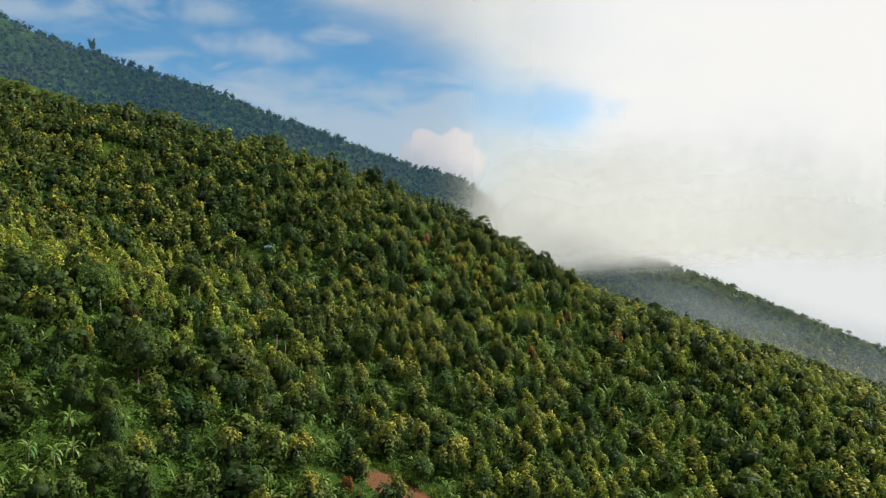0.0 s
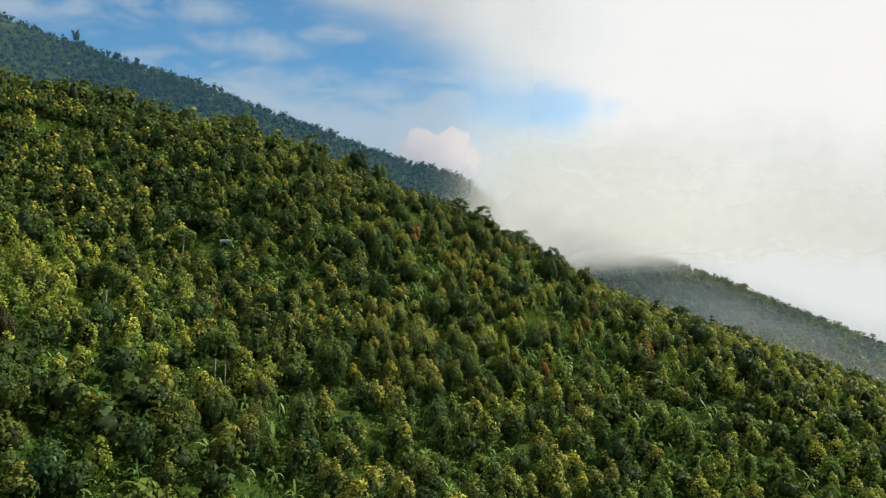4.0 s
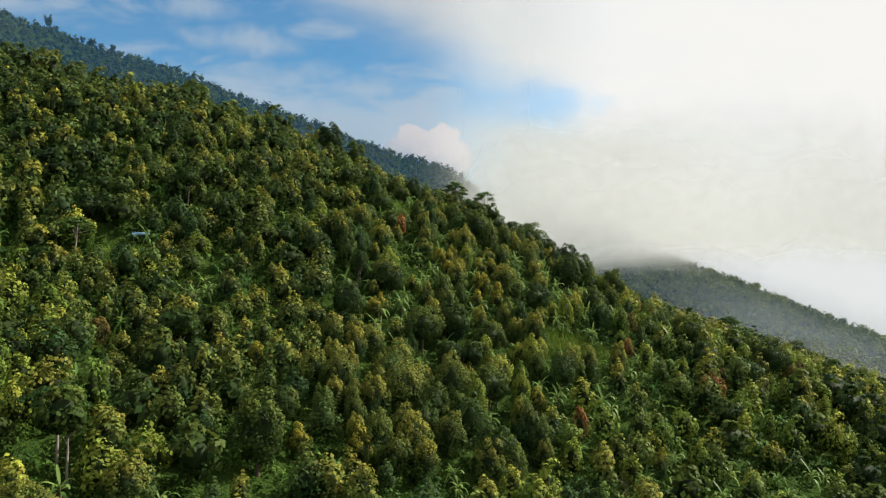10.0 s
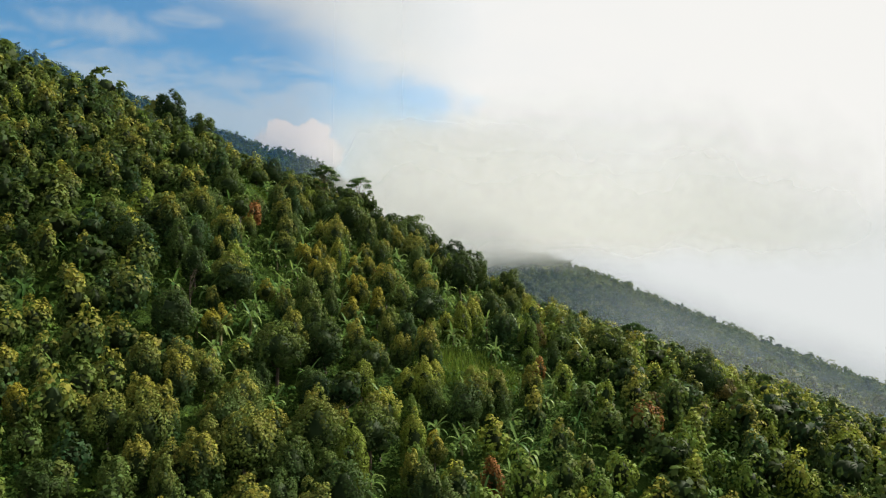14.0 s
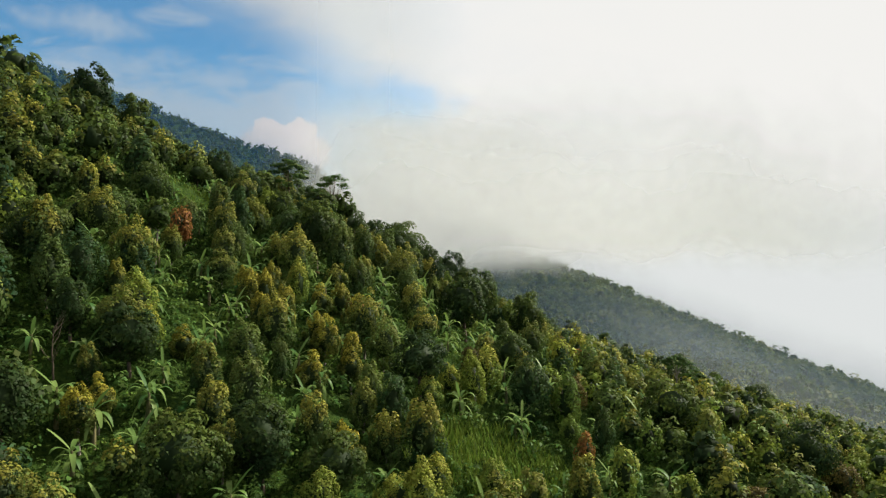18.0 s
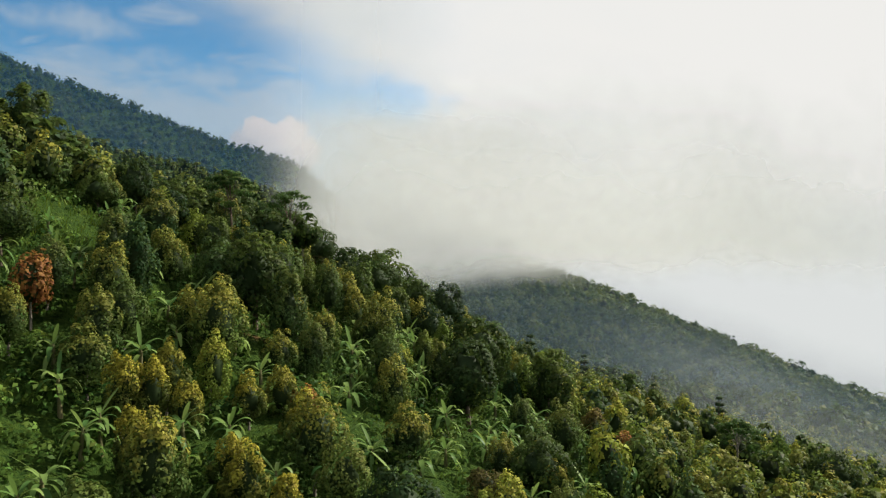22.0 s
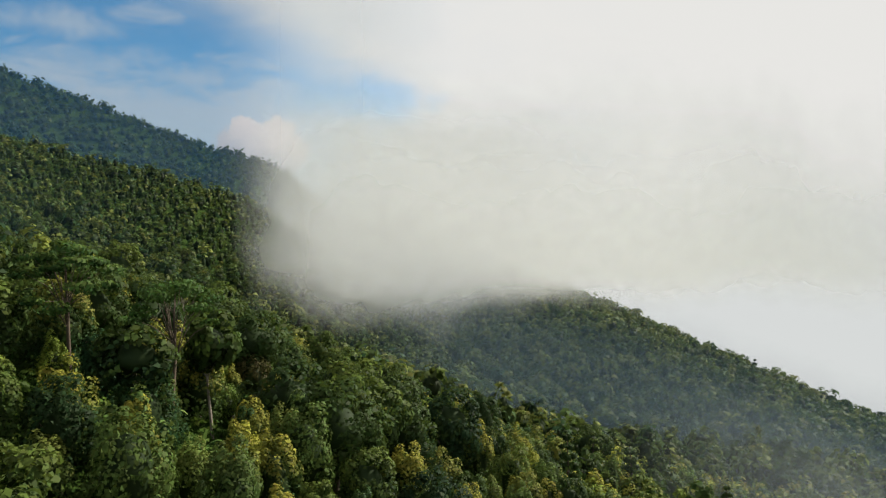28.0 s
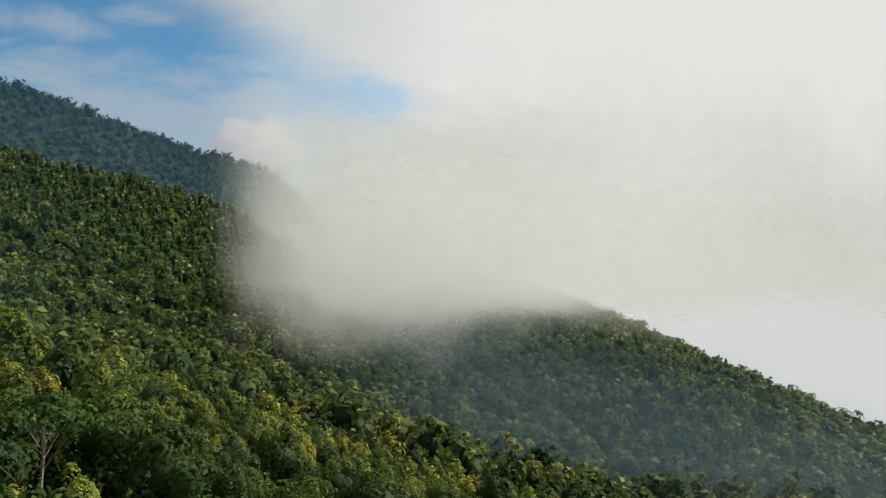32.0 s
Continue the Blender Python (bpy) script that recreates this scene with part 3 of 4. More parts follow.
YELLOW_SPOTS = [(11, 277), (16, 282), (13, 286), (6, 297), (-9, 264), (-3, 277), (5, 294), (3, 293), (16, 301), (12, 288), (5, 286), (8, 294),
                (18, 296), (16, 283), (-17, 213), (-9, 215), (-27, 233), (-10, 261), (-71, 148), (-68, 151), (-96, 205), (-114, 221), (-39, 173),
                (20, 245), (14, 264), (18, 323), (-69, 256), (13, 298)]
DARK_SPOTS = [(38, 316), (27, 357), (33, 357), (31, 351), (43, 395), (23, 376), (66, 427), (42, 386), (18, 380), (33, 374), (8, 359), (13, 364),
              (48, 375), (43, 330), (53, 331), (39, 362), (13, 318), (-21, 205), (-58, 150), (-32, 360, 1.35), (-24, 362, 1.15), (77, 280), (61, 287), (4, 400), (3, 345), (116, 352), (99, 452), (33, 397)]
RUSSET_SPOTS = [(27, 242, 0.85), (56, 259, 1.1), (18, 301, 0.62), (-7, 304, 0.9), (60, 322, 0.9), (44, 276, 0.6), (-18, 150, 0.6), (88, 300, 0.8)]
BRONZE_SPOTS = [(88, 290), (62, 269, 0.9), (60, 331), (34, 293, 0.8), (82, 280), (48, 291, 0.8), (23, 373, 0.9), (-69, 173), (95, 318), (103, 330), (72, 306, 0.85), (-52, 232, 0.9)]
DOME_SPOTS = [(6, 367), (15, 370), (-41, 194), (-69, 261), (104, 362), (92, 345)]
LAYER_SPOTS = [(111, 414), (98, 426), (97, 444), (74, 402), (125, 405)]
CLEARINGS = [(30, 274, 10, 7), (-10, 327, 8, 6), (-141, 326, 22, 8), (-7, 158, 10, 6), (-15, 194, 8, 5), (-61, 266, 5, 6)]


def keep_off(x, y, spots, r):
    ok = np.ones(len(x), bool)
    for p in spots:
        ok &= (x - p[0]) ** 2 + (y - p[1]) ** 2 > r * r
    return ok


def in_clearing(x, y, grow=1.0):
    hit = np.zeros(len(x), bool)
    for cx, cy, rx, ry in CLEARINGS:
        hit |= ((x - cx) / (rx * grow)) ** 2 + ((y - cy) / (ry * grow)) ** 2 < 1
    return hit


def slope_area(x, y):
    """The stretch of the near slope that can be seen."""
    left = x > -0.62 * y - 20
    right = x < np.where(y < 300, 0.62 * y + 14, 0.86 * (y - 142) + 40)
    low = y > np.maximum(104, 112 + 0.66 * x)
    behind = (y < 372) | (x > -28)
    return left & right & low & behind


X, Y, Q = scatter(-300, 250, 100, 475, 4.7, 31)
keep = slope_area(X, Y) & ~in_clearing(X, Y) & keep_off(X, Y, BANANA_SPOTS, 3.7) & keep_off(X, Y, YELLOW_SPOTS + RUSSET_SPOTS + BRONZE_SPOTS, 3.2) & keep_off(X, Y, DARK_SPOTS + LAYER_SPOTS + DOME_SPOTS + [(-75, 173)], 4.6)
X, Y = X[keep], Y[keep]
KIND = Q.random(len(X))
is_broad = KIND < 0.055 + 0.10 * (field(X, Y, 31.0, 5.0) > 0.45) + 0.10 * (Y > 345) + 0.28 * ((X < 14) & (Y > 325)) + 0.22 * ((X < -30) & (Y < 178))
is_banana = ~is_broad & (KIND > 0.86 - 0.14 * (field(X, Y, 27.0, 9.0) > 0.35) - 0.30 * ((X > 22) & (X < 95) & (Y > 205) & (Y < 262)) - 0.17 * ((X > -12) & (X < 50) & (Y > 250) & (Y < 335)) - 0.15 * ((X < -18) & (Y < 182)))
is_clove = ~is_broad & ~is_banana
# nearness to the line along which the view comes closest to the slope
TRACK = np.array([(-55, 130), (-30, 180), (0, 235), (14, 285), (26, 330), (34, 380), (44, 415)], float)
NEAR = np.min(np.hypot(X[:, None] - TRACK[None, :, 0], Y[:, None] - TRACK[None, :, 1]) + np.array([30, 24, 14, 0, 0, 0, 8])[None, :], axis=1)

is_lime = is_clove & (Y > 150) & (Q.random(len(X)) < np.where(((X + 92) / 46) ** 2 + ((Y - 198) / 50) ** 2 + 0.25 * field(X, Y, 14.0, 3.0) < 1, 0.82, np.where((X > 8) & (Y < 300), 0.38 + 0.2 * (X > 45), np.where((X > 30) & (Y > 300), 0.28, 0.07))))


def nearest(mask, count):
    """Splits a mask into the nearest 'count' and the rest."""
    idx = np.where(mask)[0]
    order = idx[np.argsort(NEAR[idx])]
    return order[:count], order[count:]


def copies(sources, spots, q, lo, hi, sink=0.25):
    for k, (x, y, *s) in enumerate(spots):
        size = (s[0] if s else 1.0) * q.uniform(lo, hi)
        src = sources[int(q.integers(0, len(sources)))]
        ob = copy_thing(src, pose(x, y, at(x, y) - sink, q.normal(0, 2), q.normal(0, 2), q.uniform(0, 360)))
        ob.scale = (size, size, size * q.uniform(0.92, 1.1))


def drop(things):
    for root in things:
        for o in (*root.children_recursive, root):
            bpy.data.objects.remove(o)


# clove trees
near_clove, far_clove = nearest(is_clove & ~is_lime, 265)
made = []
for k, (hw, hh, sd) in enumerate(CLOVE_SHAPES):
    words = ("rounded clove tree with dense glossy green leaves", "broad clove tree with dense olive green leaves", "slender clove tree with dense green leaves", "tall clove tree with full green crown")[k]
    made.append(tree_thing("clove_tree", words, "clove tree", "clove trees on the slope", raise_by(make_crown("clove", 2700, 0.135, sd, hw, hh, 44, (10, 7)), hh + 0.5), forked_trunk(hh * 1.5, 0.14, sd, 3, 0.7), CLOVE, BARK))
copies(made, [(X[i], Y[i]) for i in near_clove], Q, 0.74, 1.32)
drop(made)
made = [tree_thing("clove_tree", "clove tree with bright yellow young shoots", "clove tree", "yellow clove trees on the slope", raise_by(make_crown("clove", 2700, 0.128, sd + 90, hw * 0.9, hh * 0.95, 38, (10, 7)), hh * 0.95 + 0.4), forked_trunk(hh * 1.5, 0.14, sd, 3, 0.7), YELLOW, BARK) for hw, hh, sd in CLOVE_SHAPES[:3]]
copies(made, YELLOW_SPOTS, Q, 0.75, 1.02)
drop(made)
LEAN_CLOVE = [simple("clove", 105, 0.52, 40 + i, hw, hh, 0.4, (6, 5)) for i, (hw, hh, sd) in enumerate(CLOVE_SHAPES)]
FULL_CLOVE = [simple("clove", 400, 0.28, 40 + i, hw, hh, 0.4, (7, 5)) for i, (hw, hh, sd) in enumerate(CLOVE_SHAPES)]
mid_clove, far_clove = far_clove[:900], far_clove[900:]
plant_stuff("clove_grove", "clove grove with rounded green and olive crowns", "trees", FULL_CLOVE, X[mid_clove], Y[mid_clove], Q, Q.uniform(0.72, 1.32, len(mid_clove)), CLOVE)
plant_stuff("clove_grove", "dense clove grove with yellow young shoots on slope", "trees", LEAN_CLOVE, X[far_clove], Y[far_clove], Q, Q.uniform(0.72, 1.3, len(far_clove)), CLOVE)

near_lime, lime = nearest(is_lime, 60)
made = [tree_thing("clove_tree", "young clove tree with bright lime green leaves", "clove tree", "lime green clove trees on the slope", raise_by(make_crown("clove", 2700, 0.128, sd + 40, hw, hh * 0.95, 44, (10, 7)), hh * 0.95 + 0.4), forked_trunk(hh * 1.5, 0.14, sd, 3, 0.7), LIME, BARK) for hw, hh, sd in CLOVE_SHAPES[:3]]
copies(made, [(X[i], Y[i]) for i in near_lime], Q, 0.7, 1.2)
drop(made)
plant_stuff("lime_grove", "sunlit yellow-green young trees on the slope", "trees", FULL_CLOVE, X[lime], Y[lime], Q, Q.uniform(0.8, 1.2, len(lime)), LIME)

# broad-leaved trees
near_broad, far_broad = nearest(is_broad, 110)
made = []
for k, (hw, hh, sd) in enumerate(BROAD_SHAPES):
    words = ("round dark green broad-leaved tree", "tall dark green broad-leaved tree", "spreading dark green broad-leaved tree")[k]
    made.append(tree_thing("broadleaf_tree", words + " among clove trees", "tree", "dark trees on the slope", raise_by(make_crown("round", 3000, 0.205, sd, hw, hh, 42, (10, 7)), hh + 1.9), forked_trunk(hh + 2.2, 0.28, sd, 5, 1.6), BROAD, DARK_BARK))
copies(made, [(X[i], Y[i], 0.82) for i in near_broad], Q, 0.75, 1.12)
copies(made, DARK_SPOTS, Q, 1.0, 1.28)
drop(made)
LEAN_BROAD = [simple("round", 170, 0.62, 50 + i, hw, hh, 1.4, (6, 5)) for i, (hw, hh, sd) in enumerate(BROAD_SHAPES)]
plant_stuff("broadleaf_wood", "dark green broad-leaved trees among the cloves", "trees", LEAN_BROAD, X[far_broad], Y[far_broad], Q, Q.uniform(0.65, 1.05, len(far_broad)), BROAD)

# banana plants
near_ban, far_ban = nearest(is_banana, 150)
made = banana_things()
copies(made, BANANA_SPOTS, Q, 1.1, 1.5)
copies(made, [(X[i], Y[i]) for i in near_ban], Q, 1.0, 1.4)
drop(made)
plant_stuff("banana_grove", "banana plants scattered over the slope", "banana plants", [banana_joined(b) for b in BANANA_LAYOUTS], X[far_ban], Y[far_ban], Q, Q.uniform(0.9, 1.35, len(far_ban)), BANANA, rounded=False)

# russet trees
made = [tree_thing("russet_tree", "small tree with orange-red dying leaves", "tree", "russet trees on the slope", raise_by(make_crown("clove", 900, 0.24, 120 + k, 2.2, 2.9 + 0.6 * k, 12, (12, 8)), 3.6), forked_trunk(4.2, 0.13, 5 + k, 3, 0.8), RUSSET, BARK) for k in range(2)]
copies(made, RUSSET_SPOTS, Q, 0.85, 1.05)
drop(made)
made = [tree_thing("bronze_tree", "tree with dull bronze and olive brown leaves", "tree", "bronze-leaved trees on the slope", raise_by(make_crown("clove", 1900, 0.155, 126 + k, 2.3 + 0.3 * k, 2.9, 34, (10, 7)), 3.5), forked_trunk(4.4, 0.14, 15 + k, 4, 1.0), BRONZE, BARK) for k in range(2)]
copies(made, BRONZE_SPOTS, Q, 0.85, 1.1)
drop(made)
made = [tree_thing("broadleaf_tree", "large round tree with fresh lime green leaves", "tree", "", raise_by(make_crown("round", 2600, 0.21, 133, 4.6, 4.3, 40, (10, 7)), 6.2), forked_trunk(6.5, 0.24, 19, 5, 1.6), LIME, BARK)]
copies(made, [(-75, 173)], Q, 1.0, 1.05)
drop(made)

# layered trees and the tall feathery one on the crest
made = []
for k in range(2):
    crown, limbs = layered_crown(140 + k, 11 + 2 * k, 3.6, 6, 110, 0.28)
    made.append(tree_thing("layered_tree", "tall dark tree with tiered branches", "tree", "tiered trees on the spur", crown, limbs, BROAD, DARK_BARK))
copies(made, LAYER_SPOTS, Q, 0.85, 1.05)
drop(made)


def umbrella_crown(seed, height, reach, sprays, n, leaf, depth):
    """Airy sprays of fine leaves at the ends of long limbs."""
    q = np.random.default_rng(seed)
    vs, fs, fl, m = [], [], [], 0
    limbs = [tube([(0, 0, -1.5), (0.2, 0.1, height * 0.3), (0.5, 0.0, height * 0.6), (0.4, 0.2, height * 0.86)], [0.22, 0.18, 0.13, 0.05], 6)]
    for k in range(sprays):
        a, rad = 2.4 * k + q.uniform(-0.4, 0.4), reach * math.sqrt((k + 0.5) / sprays)
        x, y = 0.4 + math.cos(a) * rad, 0.2 + math.sin(a) * rad
        z = height * (1.0 - depth * (rad / reach) ** 2 * q.uniform(0.4, 1.2))
        w = reach * q.uniform(0.26, 0.42)
        v, f, u = make_crown("round", n, leaf, seed + 3 * k, w, w * 0.33, 5, None)
        vs.append(v + np.array([x, y, z]))
        fs.append(f + m)
        fl.append(u)
        m += len(v)
        z0 = height * q.uniform(0.5, 0.72)
        limbs.append(tube([(0.45, 0.1, z0), (0.4 + (x - 0.4) * 0.55, 0.1 + (y - 0.1) * 0.55, z0 + (z - z0) * 0.7), (x, y, z - 0.1)], [0.05, 0.035, 0.018], 4))
    return (np.concatenate(vs), np.concatenate(fs), np.concatenate(fl)), join(limbs)


crown, limbs = umbrella_crown(150, 15.0, 3.2, 15, 130, 0.15, 0.22)
feather = tree_thing("feathery_tree", "slender tall tree with open feathery crown", "tree", "", crown, limbs, FEATHER, DARK_BARK)
feather.matrix_basis = pose(17, 345, at(17, 345) - 0.3, 0, 0, 20)
crown, limbs = umbrella_crown(152, 14.0, 3.8, 20, 150, 0.19, 0.42)
feather = tree_thing("feathery_tree", "tall bright green tree with layered crown", "tree", "", crown, limbs, FEATHER, DARK_BARK)
feather.matrix_basis = pose(9, 348, at(9, 348) - 0.3, 0, 0, 140)
made = []
for k in range(2):
    crown, limbs = umbrella_crown(156 + k, 9.5 + k, 3.6, 16, 120, 0.20, 0.36)
    made.append(tree_thing("umbrella_tree", "slender tree with flat airy layered crown", "tree", "umbrella trees on the slope", crown, limbs, FEATHER, BARK))
copies(made, DOME_SPOTS, Q, 0.9, 1.1)
drop(made)

# trees with long pale trunks
TALL_SPOTS = [(-38, 190), (-38, 230), (8, 244), (-55, 288), (-67, 279), (-66, 205), (20, 352), (14, 342), (-9, 296)]
made = [tree_thing("tall_tree", "tall tree with bare pale trunk and leafy top", "tree", "tall trees on the slope", raise_by(make_crown("round", 800, 0.30, 160 + k, 2.4 + 0.5 * k, 2.3, 14, (12, 8)), 8.2), forked_trunk(8.4, 0.15, 30 + k, 4, 1.3, 0.3), BROAD, BARK) for k in range(2)]
copies(made, TALL_SPOTS, Q, 0.85, 1.1)
drop(made)

# leafless trees
for k, (x, y, h) in enumerate([(69, 265, 8), (90, 300, 9), (-52, 158, 6), (-93, 195, 11), (-64, 169, 7), (31, 225, 5), (-30, 150, 5), (16, 362, 9), (-14, 268, 6), (46, 345, 6), (-18, 706, 15), (-9, 702, 13), (22, 655, 13), (2, 560, 11), (-30, 640, 13)]):
    trunk, twigs = bare_branches(200 + k, h)
    root = new("bare_tree")
    part("trunk", mesh_from("trunk", *trunk, [DARK_BARK], True), root)
    part("limb", mesh_from("limb", *twigs, [DARK_BARK], True), root)
    root.matrix_basis = pose(x, y, at(x, y) - 0.2, Q.normal(0, 4), Q.normal(0, 4), Q.uniform(0, 360))
    tagged(root, "leafless grey tree standing among green trees", "dead tree", "leafless trees on the slope")


def box(w, d, h, x=0, y=0, z=0):
    bm = bmesh.new()
    bmesh.ops.create_cube(bm, size=1)
    bmesh.ops.scale(bm, vec=(w, d, h), verts=bm.verts)
    bmesh.ops.bevel(bm, geom=list(bm.edges), offset=min(w, d, h) * 0.12, segments=1, affect="EDGES")
    bmesh.ops.translate(bm, vec=(x, y, z), verts=bm.verts)
    return bm


def roof_sheet(w, run, drop, ribs):
    """A ribbed roof sheet that falls along +y."""
    v, f = [], []
    n = ribs * 4
    for i in range(n + 1):
        x = -w / 2 + w * i / n
        z = 0.03 if i % 4 in (1, 2) else 0.0
        v += [(x, 0, z), (x, run, z - drop), (x, run, z - drop - 0.03), (x, 0, z - 0.03)]
    for i in range(n):
        a, b = i * 4, i * 4 + 4
        f += [(a, a + 1, b + 1, b), (a + 3, b + 3, b + 2, a + 2), (a + 1, a + 2, b + 2, b + 1)]
    return np.array(v), np.array(f)


def hut(x, y, turn, w, d, h, roof_mat, wall_mat, label):
    root = new("hut")

    def piece(name, bm):
        me = bpy.data.meshes.new(name)
        bm.to_mesh(me)
        bm.free()
        me.materials.append(wall_mat if name == "wall" else DARK_BARK)
        return part(name, me, root)

    for sx in (-1, 1):
        for sy in (-1, 1):
            piece("post", box(0.12, 0.12, h + 1.6, sx * w / 2, sy * d / 2, h / 2 - 0.8))
    piece("floor", box(w + 0.2, d + 0.2, 0.1, 0, 0, 0.5))
    piece("wall", box(w - 0.14, 0.05, h - 0.7, 0, d / 2, 0.5 + h / 2 - 0.15))
    for sx in (-1, 1):
        piece("wall", box(0.05, d - 0.14, h - 0.7, sx * w / 2, 0, 0.5 + h / 2 - 0.15))
    piece("beam", box(w + 0.5, 0.1, 0.1, 0, 0, h + 0.55))
    sheet = mesh_from("roof_sheet", *roof_sheet(w + 0.8, d * 0.72, 0.62, 8), [roof_mat])
    for k in (0, 1):
        ob = part("roof_sheet", sheet, root)
        ob.matrix_basis = pose(0, 0, h + 0.64, 0, 0, 180 * k)
    root.matrix_basis = pose(x, y, at(x, y), 0, 0, turn)
    return tagged(root, label, "hut")


BLUE_TIN = plain_material("blue_tin", (0.06, 0.13, 0.19), (0.12, 0.20, 0.25), 1.4, 0.6, 0.1, 0.1)
PALE_TIN = plain_material("pale_tin", (0.45, 0.46, 0.45), (0.66, 0.66, 0.64), 1.2, 0.5, 0.1, 0.2)
BOARDS = plain_material("pale_boards", (0.30, 0.25, 0.19), (0.50, 0.44, 0.36), 1.5, 0.8, 0.3, 0.0, (1, 1, 6))
hut(-60, 272, 24, 2.7, 2.2, 1.9, BLUE_TIN, BOARDS, "small farm hut with blue tin roof")
hut(19, 690, 10, 5.0, 4.0, 2.6, PALE_TIN, BOARDS, "small pale hut on the misty hill")

# undergrowth and grass
XU, YU, QU = scatter(-260, 250, 100, 460, 2.9, 41)
on_bank = ((XU + 7) / 10) ** 2 + ((YU - 158) / 5.5) ** 2 < 1
keep = slope_area(XU, YU) & ~in_clearing(XU, YU, 0.62) & (~on_bank | (QU.random(len(XU)) < 0.12))
XU, YU = XU[keep], YU[keep]
SHRUB = [simple("round", 11, 0.52, 170 + i, 1.3, 0.85, 0.0, None) for i in range(4)]
FINE_SHRUB = [simple("round", 80, 0.19, 175 + i, 1.35, 0.8, 0.0, None) for i in range(4)]
close = np.min(np.hypot(XU[:, None] - TRACK[None, :, 0], YU[:, None] - TRACK[None, :, 1]), axis=1) < 42
plant_stuff("undergrowth", "fresh green ferns and shrubs between the trees", "shrubs", FINE_SHRUB, XU[close], YU[close], QU, QU.uniform(0.7, 1.5, close.sum()), FERN, 0.2)
plant_stuff("undergrowth", "low green shrubs under the trees", "shrubs", SHRUB, XU[~close], YU[~close], QU, QU.uniform(0.6, 1.5, (~close).sum()), FERN, 0.2)


def tuft(seed):
    q = np.random.default_rng(seed)
    v, f = [], []
    for k in range(9):
        a, l, w = q.uniform(0, 6.28), q.uniform(0.35, 0.75), 0.05
        ox, oy = q.normal(0, 0.22, 2)
        dx, dy = math.cos(a) * l * 0.5, math.sin(a) * l * 0.5
        b = len(v)
        v += [(ox - dy * w / l * 2, oy + dx * w / l * 2, 0), (ox + dy * w / l * 2, oy - dx * w / l * 2, 0), (ox + dx + dy * 0.04, oy + dy, l), (ox + dx - dy * 0.04, oy + dy, l * 0.98)]
        f.append((b, b + 1, b + 2, b + 3))
    return np.array(v), np.array(f), q.random(len(v))


XG, YG, QG = scatter(-180, 100, 150, 345, 0.75, 42)
keep = in_clearing(XG, YG, 1.15) & (((XG + 7) / 10) ** 2 + ((YG - 158) / 5.5) ** 2 > 1)
XG, YG = XG[keep], YG[keep]
plant_stuff("grass", "bright green grass in the clearings", "grass", [tuft(i) for i in range(5)], XG, YG, QG, QG.uniform(1.1, 2.2, len(XG)), GRASS, 0.05, rounded=False)

# second hill and valley
X2, Y2, Q2 = scatter(-420, 700, 372, 1010, 7.7, 32)
keep = (X2 > np.where(Y2 < 480, -0.62 * Y2 - 20, -45 - 0.32 * (Y2 - 308))) & (X2 < 115 + 0.95 * (Y2 - 308)) & ((Y2 > 474) | (X2 < -28) | (X2 > 0.86 * (Y2 - 142) + 42))
X2, Y2 = X2[keep], Y2[keep]
LOOKED = (Y2 < 740) & (X2 > -170) | (Y2 < 900) & (X2 > 180) & (X2 < 430)
MIDTREE = [simple("clove", 66, 0.72, 60 + i, 2.7, 4.2, 0.8, (6, 5)) for i in range(3)] + [simple("round", 84, 0.80, 70 + i, 3.3 + 0.3 * i, 3.7, 1.8, (6, 5)) for i in range(4)]
FARTREE = [simple("clove", 20, 1.15, 60 + i, 2.7, 4.7, 0.4, (5, 3)) for i in range(4)] + [simple("round", 22, 1.25, 70 + i, 3.8, 4.3, 1.2, (5, 3)) for i in range(2)]
plant_stuff("valley_forest", "green forest on the slope across the valley", "forest", MIDTREE, X2[LOOKED], Y2[LOOKED], Q2, Q2.uniform(0.75, 1.55, LOOKED.sum()), FOREST)
plant_stuff("hillside_forest", "misty green forest on the hill beyond", "forest", FARTREE, X2[~LOOKED], Y2[~LOOKED], Q2, Q2.uniform(0.7, 1.3, (~LOOKED).sum()), FOREST)
# trees that stand out along the crest of the second hill
HILL_CREST = [(262, 952), (300, 946), (312, 900), (318, 850), (322, 800), (327, 765), (335, 730), (343, 700), (351, 670), (357, 640)]
made = []
for k in range(3):
    crown, limbs = layered_crown(210 + k, 11.5 + 1.5 * k, 3.0, 5, 26, 0.55, 0.34, k == 1)
    made.append(tree_thing("crest_tree", "tall dark tree with tiered branches in the mist", "tree", "trees along the hill crest", crown, limbs, BROAD, DARK_BARK))
for k in range(3):
    crown = raise_by(make_crown("round", 190, 0.52, 216 + k, 2.6 + 0.5 * k, 3.4, 16, (7, 5)), 6.6)
    made.append(tree_thing("crest_tree", "tall round-topped tree on the misty hill crest", "tree", "trees along the hill crest", crown, forked_trunk(6.4, 0.22, 66 + k, 4, 1.3), FOREST, DARK_BARK))
spots = []
for (x0, y0), (x1, y1) in zip(HILL_CREST, HILL_CREST[1:]):
    n = max(3, int(math.hypot(x1 - x0, y1 - y0) / 8))
    for k in range(n):
        u = (k + Q2.random()) / n
        spots.append((x0 + (x1 - x0) * u + Q2.normal(0, 5), y0 + (y1 - y0) * u + Q2.normal(0, 3), Q2.choice([0.62, 0.75, 0.85, 1.0, 1.12])))
copies(made, spots, Q2, 0.9, 1.1, 0.6)
drop(made)
